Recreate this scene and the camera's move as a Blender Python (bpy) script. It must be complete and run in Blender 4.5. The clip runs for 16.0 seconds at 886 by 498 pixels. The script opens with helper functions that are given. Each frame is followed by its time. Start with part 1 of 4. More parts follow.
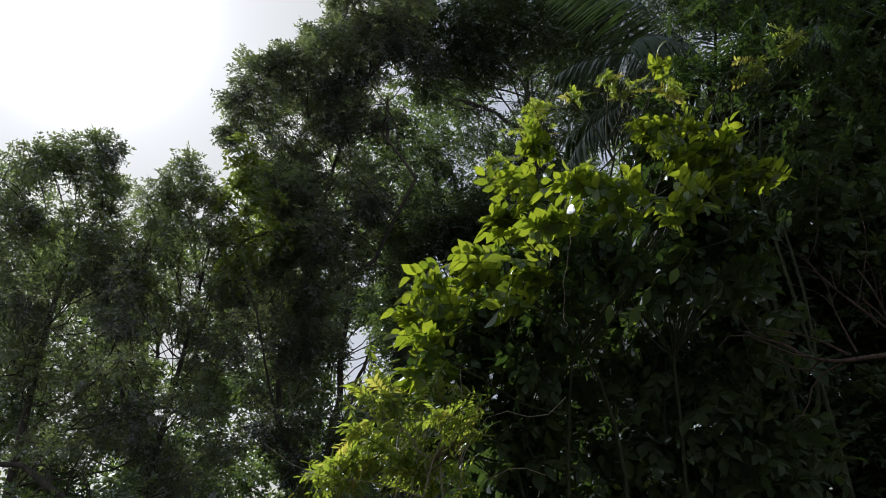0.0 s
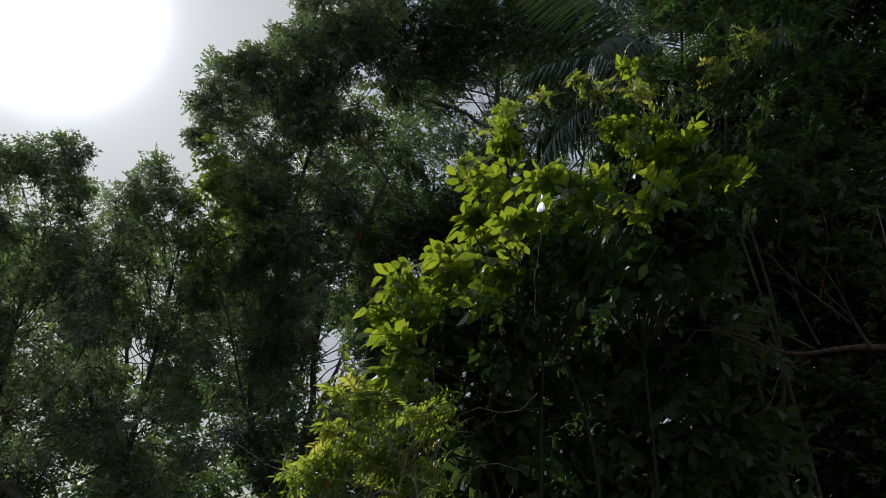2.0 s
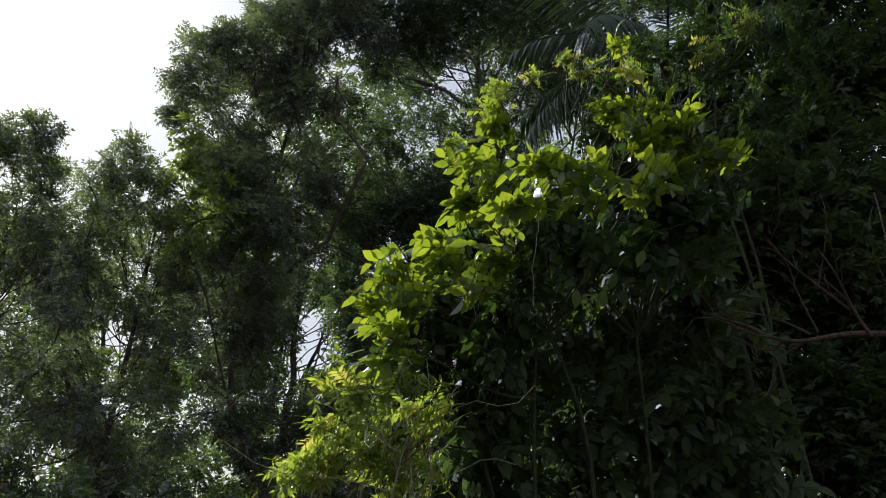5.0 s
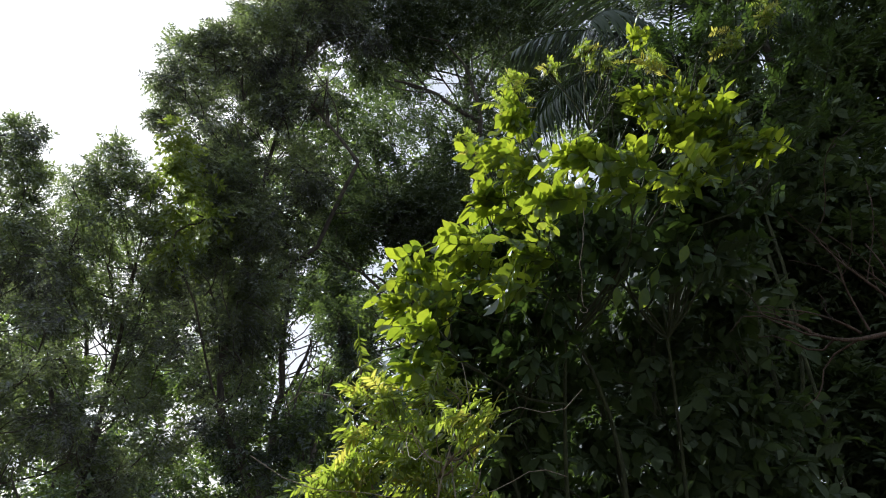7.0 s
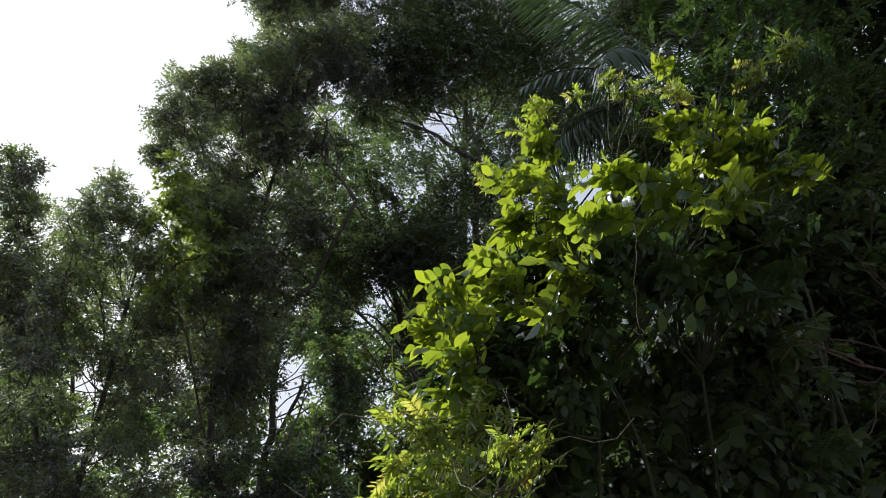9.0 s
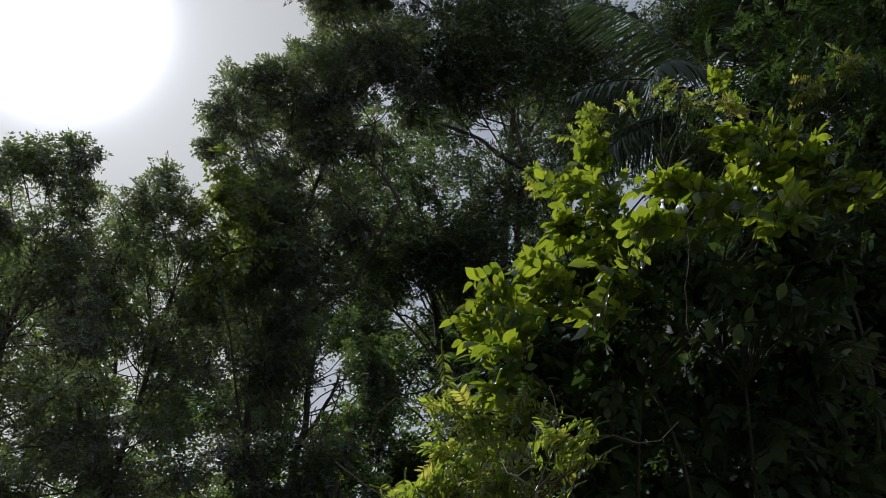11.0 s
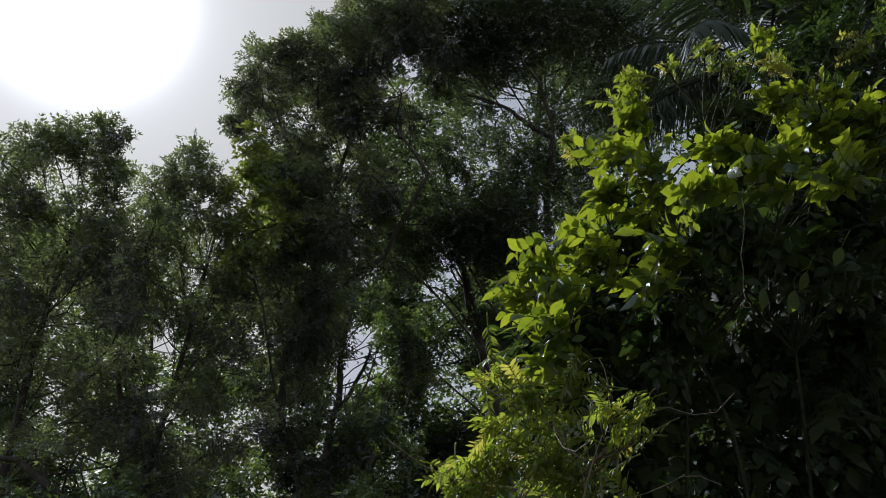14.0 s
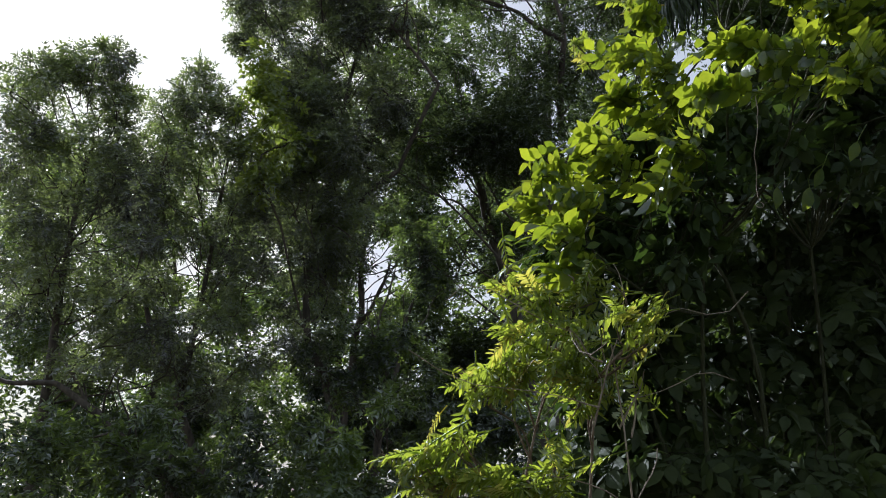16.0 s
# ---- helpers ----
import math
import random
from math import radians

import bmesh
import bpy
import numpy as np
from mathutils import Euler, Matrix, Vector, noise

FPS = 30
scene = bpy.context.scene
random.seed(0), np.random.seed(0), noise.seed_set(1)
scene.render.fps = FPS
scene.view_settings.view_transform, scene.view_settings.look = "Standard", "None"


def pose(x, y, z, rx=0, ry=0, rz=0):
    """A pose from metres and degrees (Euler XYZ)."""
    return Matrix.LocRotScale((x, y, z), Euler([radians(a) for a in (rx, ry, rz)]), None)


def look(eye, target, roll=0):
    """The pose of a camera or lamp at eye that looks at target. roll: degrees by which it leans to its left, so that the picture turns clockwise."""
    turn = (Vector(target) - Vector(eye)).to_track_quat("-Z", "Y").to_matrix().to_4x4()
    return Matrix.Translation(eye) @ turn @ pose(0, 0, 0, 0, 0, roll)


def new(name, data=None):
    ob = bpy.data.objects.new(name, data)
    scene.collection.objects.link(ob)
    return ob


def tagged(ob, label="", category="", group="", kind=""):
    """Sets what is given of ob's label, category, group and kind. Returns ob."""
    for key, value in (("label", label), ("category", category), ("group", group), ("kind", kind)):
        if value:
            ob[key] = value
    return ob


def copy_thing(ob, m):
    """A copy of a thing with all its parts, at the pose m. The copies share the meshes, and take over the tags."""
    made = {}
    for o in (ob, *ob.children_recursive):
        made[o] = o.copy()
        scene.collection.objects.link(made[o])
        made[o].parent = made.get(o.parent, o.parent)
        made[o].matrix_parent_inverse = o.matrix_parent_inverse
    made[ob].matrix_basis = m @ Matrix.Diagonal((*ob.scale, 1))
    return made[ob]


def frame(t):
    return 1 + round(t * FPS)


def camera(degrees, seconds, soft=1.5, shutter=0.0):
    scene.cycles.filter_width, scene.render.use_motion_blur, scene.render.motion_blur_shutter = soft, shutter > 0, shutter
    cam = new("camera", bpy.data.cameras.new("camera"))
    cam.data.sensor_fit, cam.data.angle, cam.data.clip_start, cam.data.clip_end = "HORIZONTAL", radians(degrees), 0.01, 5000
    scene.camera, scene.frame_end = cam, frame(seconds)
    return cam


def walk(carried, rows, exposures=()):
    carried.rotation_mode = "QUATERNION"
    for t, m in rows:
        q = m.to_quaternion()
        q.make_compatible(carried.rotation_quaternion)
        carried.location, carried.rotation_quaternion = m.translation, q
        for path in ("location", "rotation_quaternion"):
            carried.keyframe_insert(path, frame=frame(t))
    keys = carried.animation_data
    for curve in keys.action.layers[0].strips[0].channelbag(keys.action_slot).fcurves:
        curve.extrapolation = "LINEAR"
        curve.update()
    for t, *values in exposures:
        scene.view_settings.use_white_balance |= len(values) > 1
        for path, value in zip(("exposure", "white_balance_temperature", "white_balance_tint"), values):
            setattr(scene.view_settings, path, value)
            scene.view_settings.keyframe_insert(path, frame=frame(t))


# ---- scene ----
cam = camera(60.3, 16.0, soft=1.0)
PATH = [
    (0, (-0.032, -0.055, 1.47), (-0.034, 1.781, 2.262), 3.0),
    (0.5, (-0.037, -0.058, 1.467), (-0.036, 1.766, 2.287), 2.8),
    (1, (-0.04, -0.043, 1.467), (-0.028, 1.779, 2.292), 3.0),
    (1.5, (-0.032, -0.05, 1.462), (0.013, 1.776, 2.276), 2.2),
    (2, (-0.03, -0.066, 1.456), (0.04, 1.766, 2.254), 1.6),
    (2.5, (-0.03, -0.051, 1.458), (0.053, 1.784, 2.25), 1.3),
    (3, (-0.032, -0.073, 1.474), (0.057, 1.765, 2.259), 1.3),
    (3.5, (-0.035, -0.082, 1.487), (0.063, 1.761, 2.256), 1.1),
    (4, (-0.045, -0.084, 1.491), (0.051, 1.767, 2.244), 0.8),
    (4.2, (-0.045, -0.069, 1.494), (0.054, 1.784, 2.24), 0.9),
    (6.3, (-0.153, 0.115, 1.536), (0.023, 1.96, 2.287), -0.2),
    (6.5, (-0.162, 0.138, 1.536), (0.01, 1.98, 2.297), -0.0),
    (7, (-0.202, 0.169, 1.544), (-0.031, 2.011, 2.305), -0.2),
    (7.5, (-0.245, 0.2, 1.549), (-0.061, 2.045, 2.299), -0.5),
    (8, (-0.258, 0.243, 1.552), (-0.066, 2.088, 2.299), -0.4),
    (8.5, (-0.294, 0.241, 1.526), (-0.088, 2.061, 2.329), -0.5),
    (9, (-0.324, 0.304, 1.524), (-0.131, 2.096, 2.39), 0.3),
    (9.2, (-0.349, 0.287, 1.509), (-0.15, 2.074, 2.386), 0.3),
    (11.3, (-0.375, 0.272, 1.476), (-0.284, 2.069, 2.35), 5.0),
    (11.5, (-0.406, 0.31, 1.48), (-0.292, 2.107, 2.35), 4.8),
    (12, (-0.403, 0.341, 1.491), (-0.297, 2.148, 2.342), 4.9),
    (12.5, (-0.404, 0.339, 1.491), (-0.319, 2.151, 2.332), 4.9),
    (13, (-0.405, 0.333, 1.495), (-0.334, 2.153, 2.322), 4.4),
    (13.5, (-0.406, 0.32, 1.494), (-0.367, 2.147, 2.307), 4.2),
    (14, (-0.41, 0.315, 1.492), (-0.382, 2.146, 2.296), 4.2),
    (14.5, (-0.407, 0.321, 1.494), (-0.385, 2.159, 2.282), 3.8),
    (15, (-0.408, 0.302, 1.492), (-0.386, 2.157, 2.238), 3.3),
    (15.5, (-0.403, 0.299, 1.493), (-0.394, 2.181, 2.17), 2.5),
    (16, (-0.406, 0.294, 1.491), (-0.407, 2.207, 2.076), 1.9),
]
STOPS = [(0, -0.15), (1.0, -0.55), (1.8, -0.57), (2.5, -0.34), (4.2, -0.2), (6.3, 0.52), (8.5, 0.47), (9.2, 0.18), (11.3, -0.58), (12.5, -0.48), (14.5, -0.46), (15.3, -0.27), (16, 0.27)]
EXPOSURES = [(t, e, 5550, 20) for t, e in STOPS]
walk(cam, [(t, look(eye, target, roll)) for t, eye, target, roll in PATH], EXPOSURES)

# ---- light ----
SUN_DIR = Vector((-0.419, 0.697, 0.582)).normalized()
world = bpy.data.worlds.new("sky")
scene.world = world
world.use_nodes = True
wn = world.node_tree
wn.nodes.clear()
sky = wn.nodes.new("ShaderNodeTexSky")
sky.sky_type = "NISHITA"
sky.sun_disc = False
sky.sun_elevation = math.asin(SUN_DIR.z)
sky.sun_rotation = math.atan2(SUN_DIR.x, SUN_DIR.y)
sky.air_density, sky.dust_density, sky.ozone_density = 1.2, 3.1, 1.5
bg = wn.nodes.new("ShaderNodeBackground")
bg.inputs["Strength"].default_value = 0.1
wo = wn.nodes.new("ShaderNodeOutputWorld")
# thin bright haze: an even grey veil near the sun, and the sun's own halo shining through it
veil = wn.nodes.new("ShaderNodeMixRGB")
veil.blend_type = "DARKEN"
veil.inputs["Fac"].default_value = 1.0
veil.inputs["Color2"].default_value = (13.6, 12.7, 9.9, 1)
wn.links.new(sky.outputs[0], veil.inputs["Color1"])
way = wn.nodes.new("ShaderNodeVectorMath")
way.operation = "DOT_PRODUCT"
way.inputs[1].default_value = SUN_DIR
wn.links.new(wn.nodes.new("ShaderNodeTexCoord").outputs["Generated"], way.inputs[0])
off_sun = wn.nodes.new("ShaderNodeMath")
off_sun.operation = "ARCCOSINE"
wn.links.new(way.outputs["Value"], off_sun.inputs[0])
haze = wn.nodes.new("ShaderNodeMixRGB")
haze.blend_type = "MIX"
haze.inputs["Fac"].default_value = 0.7
haze.inputs["Color2"].default_value = (5.6, 5.75, 5.0, 1)
wn.links.new(veil.outputs[0], haze.inputs["Color1"])
lit_sky = haze.outputs[0]
for width, power, tint in ((0.088, 3, (51, 50, 46, 1)), (0.18, 2, (6.0, 5.8, 5.0, 1))):
    steps = []
    for op, value in (("DIVIDE", width), ("POWER", power), ("MULTIPLY", -1.0), ("EXPONENT", 0.0)):
        step = wn.nodes.new("ShaderNodeMath")
        step.operation = op
        step.inputs[1].default_value = value
        wn.links.new(steps[-1].outputs[0] if steps else off_sun.outputs[0], step.inputs[0])
        steps.append(step)
    halo = wn.nodes.new("ShaderNodeMixRGB")
    halo.blend_type = "ADD"
    wn.links.new(steps[-1].outputs[0], halo.inputs["Fac"])
    wn.links.new(lit_sky, halo.inputs["Color1"])
    halo.inputs["Color2"].default_value = tint
    lit_sky = halo.outputs[0]
wn.links.new(lit_sky, bg.inputs["Color"])
wn.links.new(bg.outputs[0], wo.inputs["Surface"])
sun_data = bpy.data.lights.new("sun", "SUN")
sun_data.energy, sun_data.angle, sun_data.color = 5.0, radians(0.6), (1.0, 0.95, 0.86)
sun = new("sun", sun_data)
sun.matrix_world = Matrix.Translation((-20, 35, 30)) @ SUN_DIR.to_track_quat("Z", "Y").to_matrix().to_4x4()


# ---- materials ----
def material(name):
    m = bpy.data.materials.new(name)
    m.use_nodes = True
    m.node_tree.nodes.clear()
    return m, m.node_tree.nodes, m.node_tree.links


def leaf_material(name, dark, light, glow_dark, glow_light, gloss=0.10, rough=0.35, through_share=0.5, per_object=False, yellow=0.0, patches=(1.3, 0.8), sheen=0.16):
    """A leaf: it reflects a dull green, shines through yellow-green, and has a waxy sheen."""
    m, n, l = material(name)
    if per_object:
        src = n.new("ShaderNodeObjectInfo").outputs["Random"]
        isl = n.new("ShaderNodeNewGeometry").outputs["Random Per Island"]
        add = n.new("ShaderNodeMath")
        add.operation = "ADD"
        l.new(src, add.inputs[0]), l.new(isl, add.inputs[1])
        fr = n.new("ShaderNodeMath")
        fr.operation = "FRACT"
        l.new(add.outputs[0], fr.inputs[0])
        rnd = fr.outputs[0]
    else:
        rnd = n.new("ShaderNodeNewGeometry").outputs["Random Per Island"]
    co = n.new("ShaderNodeTexCoord").outputs["Object"]
    grain = n.new("ShaderNodeTexNoise")
    grain.inputs["Scale"].default_value, grain.inputs["Detail"].default_value = 70, 3
    l.new(co, grain.inputs["Vector"])
    patch = n.new("ShaderNodeTexNoise")
    patch.inputs["Scale"].default_value = patches[0]
    l.new(co, patch.inputs["Vector"])
    mixf = n.new("ShaderNodeMath")
    mixf.operation = "MULTIPLY_ADD"
    l.new(rnd, mixf.inputs[0])
    mixf.inputs[1].default_value = 0.6
    half = n.new("ShaderNodeMath")
    half.operation = "MULTIPLY_ADD"
    l.new(grain.outputs["Fac"], half.inputs[0])
    half.inputs[1].default_value = 0.5
    pm = n.new("ShaderNodeMath")
    pm.operation = "MULTIPLY_ADD"
    l.new(patch.outputs["Fac"], pm.inputs[0])
    pm.inputs[1].default_value, pm.inputs[2].default_value = patches[1], -0.05 - 0.5 * patches[1]
    l.new(pm.outputs[0], half.inputs[2])
    l.new(half.outputs[0], mixf.inputs[2])

    def ramp(a, b, c=None):
        r = n.new("ShaderNodeValToRGB")
        r.color_ramp.elements[0].color, r.color_ramp.elements[1].color = (*a, 1), (*b, 1)
        if c:
            r.color_ramp.elements[1].position = 1.0 - yellow
            e = r.color_ramp.elements.new(1.0)
            e.color = (*c, 1)
        l.new(mixf.outputs[0], r.inputs["Fac"])
        return r.outputs["Color"]

    old = (0.28, 0.20, 0.04) if yellow else None
    dif = n.new("ShaderNodeBsdfDiffuse")
    l.new(ramp(dark, light, old), dif.inputs["Color"])
    tra = n.new("ShaderNodeBsdfTranslucent")
    l.new(ramp(glow_dark, glow_light, (0.62, 0.46, 0.07) if yellow else None), tra.inputs["Color"])
    mix = n.new("ShaderNodeMixShader")
    mix.inputs[0].default_value = through_share
    l.new(dif.outputs[0], mix.inputs[1]), l.new(tra.outputs[0], mix.inputs[2])
    glo = n.new("ShaderNodeBsdfGlossy")
    glo.inputs["Roughness"].default_value = rough
    glo.inputs["Color"].default_value = (0.9, 0.95, 1, 1)
    fre = n.new("ShaderNodeFresnel")
    fre.inputs["IOR"].default_value = 1.4
    sc = n.new("ShaderNodeMath")
    sc.operation = "MULTIPLY"
    l.new(fre.outputs[0], sc.inputs[0])
    sc.inputs[1].default_value = gloss * 10
    cap = n.new("ShaderNodeMath")
    cap.operation = "MINIMUM"
    cap.inputs[1].default_value = sheen
    l.new(sc.outputs[0], cap.inputs[0])
    mix2 = n.new("ShaderNodeMixShader")
    l.new(cap.outputs[0], mix2.inputs[0])
    l.new(mix.outputs[0], mix2.inputs[1]), l.new(glo.outputs[0], mix2.inputs[2])
    bump = n.new("ShaderNodeBump")
    bump.inputs["Strength"].default_value, bump.inputs["Distance"].default_value = 0.7, 0.004
    l.new(grain.outputs["Fac"], bump.inputs["Height"])
    l.new(bump.outputs[0], glo.inputs["Normal"]), l.new(bump.outputs[0], dif.inputs["Normal"])
    out = n.new("ShaderNodeOutputMaterial")
    l.new(mix2.outputs[0], out.inputs["Surface"])
    return m


def bark_material(name, a, b, scale=9.0):
    m, n, l = material(name)
    co = n.new("ShaderNodeTexCoord").outputs["Object"]
    mp = n.new("ShaderNodeMapping")
    mp.inputs["Scale"].default_value = (1, 1, 0.25)
    l.new(co, mp.inputs["Vector"])
    fine = n.new("ShaderNodeTexNoise")
    fine.inputs["Scale"].default_value, fine.inputs["Detail"].default_value = scale * 3, 6
    l.new(mp.outputs[0], fine.inputs["Vector"])
    blot = n.new("ShaderNodeTexNoise")
    blot.inputs["Scale"].default_value = scale * 0.35
    l.new(co, blot.inputs["Vector"])
    mul = n.new("ShaderNodeMath")
    mul.operation = "MULTIPLY"
    l.new(fine.outputs["Fac"], mul.inputs[0]), l.new(blot.outputs["Fac"], mul.inputs[1])
    r = n.new("ShaderNodeValToRGB")
    r.color_ramp.elements[0].color, r.color_ramp.elements[1].color = (*a, 1), (*b, 1)
    r.color_ramp.elements[0].position, r.color_ramp.elements[1].position = 0.12, 0.45
    l.new(mul.outputs[0], r.inputs["Fac"])
    p = n.new("ShaderNodeBsdfPrincipled")
    p.inputs["Roughness"].default_value = 0.9
    l.new(r.outputs["Color"], p.inputs["Base Color"])
    bump = n.new("ShaderNodeBump")
    bump.inputs["Strength"].default_value, bump.inputs["Distance"].default_value = 0.8, 0.02
    l.new(fine.outputs["Fac"], bump.inputs["Height"])
    l.new(bump.outputs[0], p.inputs["Normal"])
    out = n.new("ShaderNodeOutputMaterial")
    l.new(p.outputs[0], out.inputs["Surface"])
    return m


TREE_LEAF = leaf_material("tree_leaf", (0.05, 0.06, 0.052), (0.076, 0.098, 0.06), (0.07, 0.105, 0.04), (0.42, 0.60, 0.08), gloss=0.05, rough=0.4, through_share=0.38, patches=(0.9, 3.0), sheen=0.2)
CROWN_LEAF = leaf_material("crown_leaf", (0.074, 0.074, 0.074), (0.106, 0.116, 0.088), (0.085, 0.092, 0.065), (0.40, 0.52, 0.12), gloss=0.06, rough=0.4, through_share=0.45, patches=(0.9, 3.2), sheen=0.2)
FINE_LEAF = leaf_material("fine_leaf", (0.025, 0.033, 0.02), (0.06, 0.075, 0.04), (0.06, 0.09, 0.03), (0.19, 0.26, 0.07), gloss=0.03, rough=0.5, through_share=0.48)
SHRUB_LEAF = leaf_material("shrub_leaf", (0.035, 0.07, 0.014), (0.08, 0.14, 0.028), (0.13, 0.215, 0.008), (0.48, 0.55, 0.02), gloss=0.045, rough=0.36, through_share=0.62, per_object=True, sheen=0.09)
# shade is put into this leaf colour: less shine-through than the sunlit leaf
SHADE_TONED_LEAF = leaf_material("shade_toned_leaf", (0.036, 0.054, 0.022), (0.075, 0.098, 0.04), (0.07, 0.12, 0.02), (0.18, 0.28, 0.04), gloss=0.04, rough=0.6, through_share=0.32, sheen=0.035)
# darker again, with shade painted into the green for leaves out of sun
SHADE_DARKENED_LEAF = leaf_material("shade_darkened_leaf", (0.025, 0.042, 0.016), (0.055, 0.085, 0.03), (0.05, 0.10, 0.014), (0.15, 0.24, 0.03), gloss=0.04, rough=0.5, through_share=0.3, sheen=0.035)
FERNY_LEAF = leaf_material("ferny_leaf", (0.05, 0.08, 0.018), (0.11, 0.14, 0.035), (0.22, 0.33, 0.02), (0.52, 0.60, 0.045), gloss=0.045, rough=0.5, through_share=0.66, per_object=True, yellow=0.06)
YOUNG_LEAF = leaf_material("young_leaf", (0.10, 0.06, 0.02), (0.16, 0.13, 0.04), (0.46, 0.42, 0.05), (0.66, 0.66, 0.09), gloss=0.045, rough=0.5, through_share=0.68, per_object=True)
CLIMBER_LEAF = leaf_material("climber_leaf", (0.06, 0.08, 0.02), (0.12, 0.15, 0.04), (0.22, 0.33, 0.03), (0.48, 0.56, 0.08), gloss=0.05, rough=0.5, through_share=0.5)
PALM_LEAF = leaf_material("palm_leaf", (0.03, 0.05, 0.02), (0.055, 0.08, 0.03), (0.03, 0.06, 0.012), (0.09, 0.14, 0.025), gloss=0.05, rough=0.45, through_share=0.3)
BARK = bark_material("grey_bark", (0.038, 0.032, 0.025), (0.14, 0.12, 0.095))
GREEN_TWIG = bark_material("green_twig", (0.028, 0.034, 0.014), (0.075, 0.085, 0.03), 40)
TWIG = bark_material("brown_twig", (0.035, 0.023, 0.016), (0.12, 0.075, 0.05), 30)
PALE_TWIG = bark_material("pale_twig", (0.10, 0.075, 0.045), (0.28, 0.22, 0.15), 40)
DRY_STEM = bark_material("dry_stem", (0.16, 0.13, 0.09), (0.40, 0.34, 0.26), 40)
SOIL = bark_material("leaf_litter", (0.04, 0.03, 0.015), (0.14, 0.11, 0.05), 3)

# ---- lobes: x, y, z, radius ----
LEFT_TREE = [
    (-5.46, 10.00, 7.13, 0.29), (-5.13, 10.00, 7.15, 0.23), (-5.73, 10.00, 7.02, 0.26), (-5.89, 10.00, 6.75, 0.37), (-6.26, 10.00, 6.93, 0.27), (-5.18, 10.00, 6.60, 0.32),
    (-4.93, 10.00, 6.54, 0.16), (-6.59, 10.00, 6.52, 0.47), (-5.56, 10.00, 5.93, 0.46), (-6.24, 10.00, 5.67, 0.53), (-4.95, 10.00, 5.92, 0.39), (-5.13, 10.00, 5.22, 0.52),
    (-5.81, 10.00, 4.81, 0.59), (-4.53, 10.00, 5.20, 0.38), (-5.11, 10.00, 4.42, 0.51), (-4.42, 10.00, 4.50, 0.44), (-5.72, 10.00, 3.90, 0.57), (-5.14, 10.00, 3.82, 0.35),
    (-4.49, 10.00, 3.74, 0.42), (-4.50, 10.00, 3.03, 0.48), (-5.00, 10.00, 2.72, 0.40), (-3.94, 10.00, 3.22, 0.28),
]
MIDDLE_TREE = [
    (-4.32, 11.00, 7.49, 0.21), (-4.56, 11.00, 7.09, 0.30), (-3.97, 11.00, 7.09, 0.30), (-4.85, 11.00, 6.84, 0.28), (-3.73, 11.00, 6.87, 0.16), (-4.30, 11.00, 7.00, 0.26),
    (-4.10, 11.00, 6.48, 0.52), (-4.65, 11.00, 6.13, 0.51), (-3.59, 11.00, 6.11, 0.42), (-4.14, 11.00, 5.59, 0.58), (-4.61, 11.00, 5.18, 0.41), (-3.54, 11.00, 5.12, 0.49),
    (-4.13, 11.00, 4.88, 0.32), (-4.51, 11.00, 4.17, 0.31), (-3.52, 11.00, 4.27, 0.40), (-3.60, 11.00, 3.63, 0.46), (-4.12, 11.00, 2.97, 0.45), (-3.02, 11.00, 3.07, 0.38),
    (-3.52, 11.00, 2.66, 0.45), (-2.85, 11.00, 4.51, 0.40), (-4.95, 11.00, 6.00, 0.38), (-4.76, 11.00, 5.43, 0.37), (-3.36, 11.00, 6.14, 0.34), (-3.12, 11.00, 5.52, 0.33),
]
BIG_TREE = [
    (-3.72, 11.50, 9.74, 0.34), (-3.82, 11.50, 9.08, 0.27), (-3.86, 11.50, 8.46, 0.15), (-3.20, 11.50, 9.99, 0.34), (-2.63, 11.50, 10.43, 0.37), (-2.07, 11.50, 11.04, 0.44),
    (-3.22, 11.50, 8.64, 0.58), (-2.64, 11.50, 9.55, 0.75), (-1.83, 11.50, 10.16, 0.81), (-1.19, 11.50, 10.84, 0.99), (-2.96, 11.50, 7.51, 0.42), (-2.84, 11.50, 6.74, 0.36),
    (-2.85, 11.50, 6.04, 0.32), (-2.64, 11.50, 7.71, 0.75), (-2.64, 11.50, 6.66, 0.72), (-1.93, 11.50, 8.70, 0.58), (-1.90, 11.50, 6.55, 0.81), (-2.77, 11.50, 5.39, 0.69),
    (-1.97, 11.50, 5.66, 0.63), (-2.28, 11.50, 4.46, 0.55), (-1.29, 11.50, 9.01, 0.44), (-1.40, 11.50, 7.54, 0.65), (-2.35, 11.50, 3.54, 0.48), (-2.12, 11.50, 12.42, 0.98),
    (-2.23, 11.50, 5.26, 0.78),
]
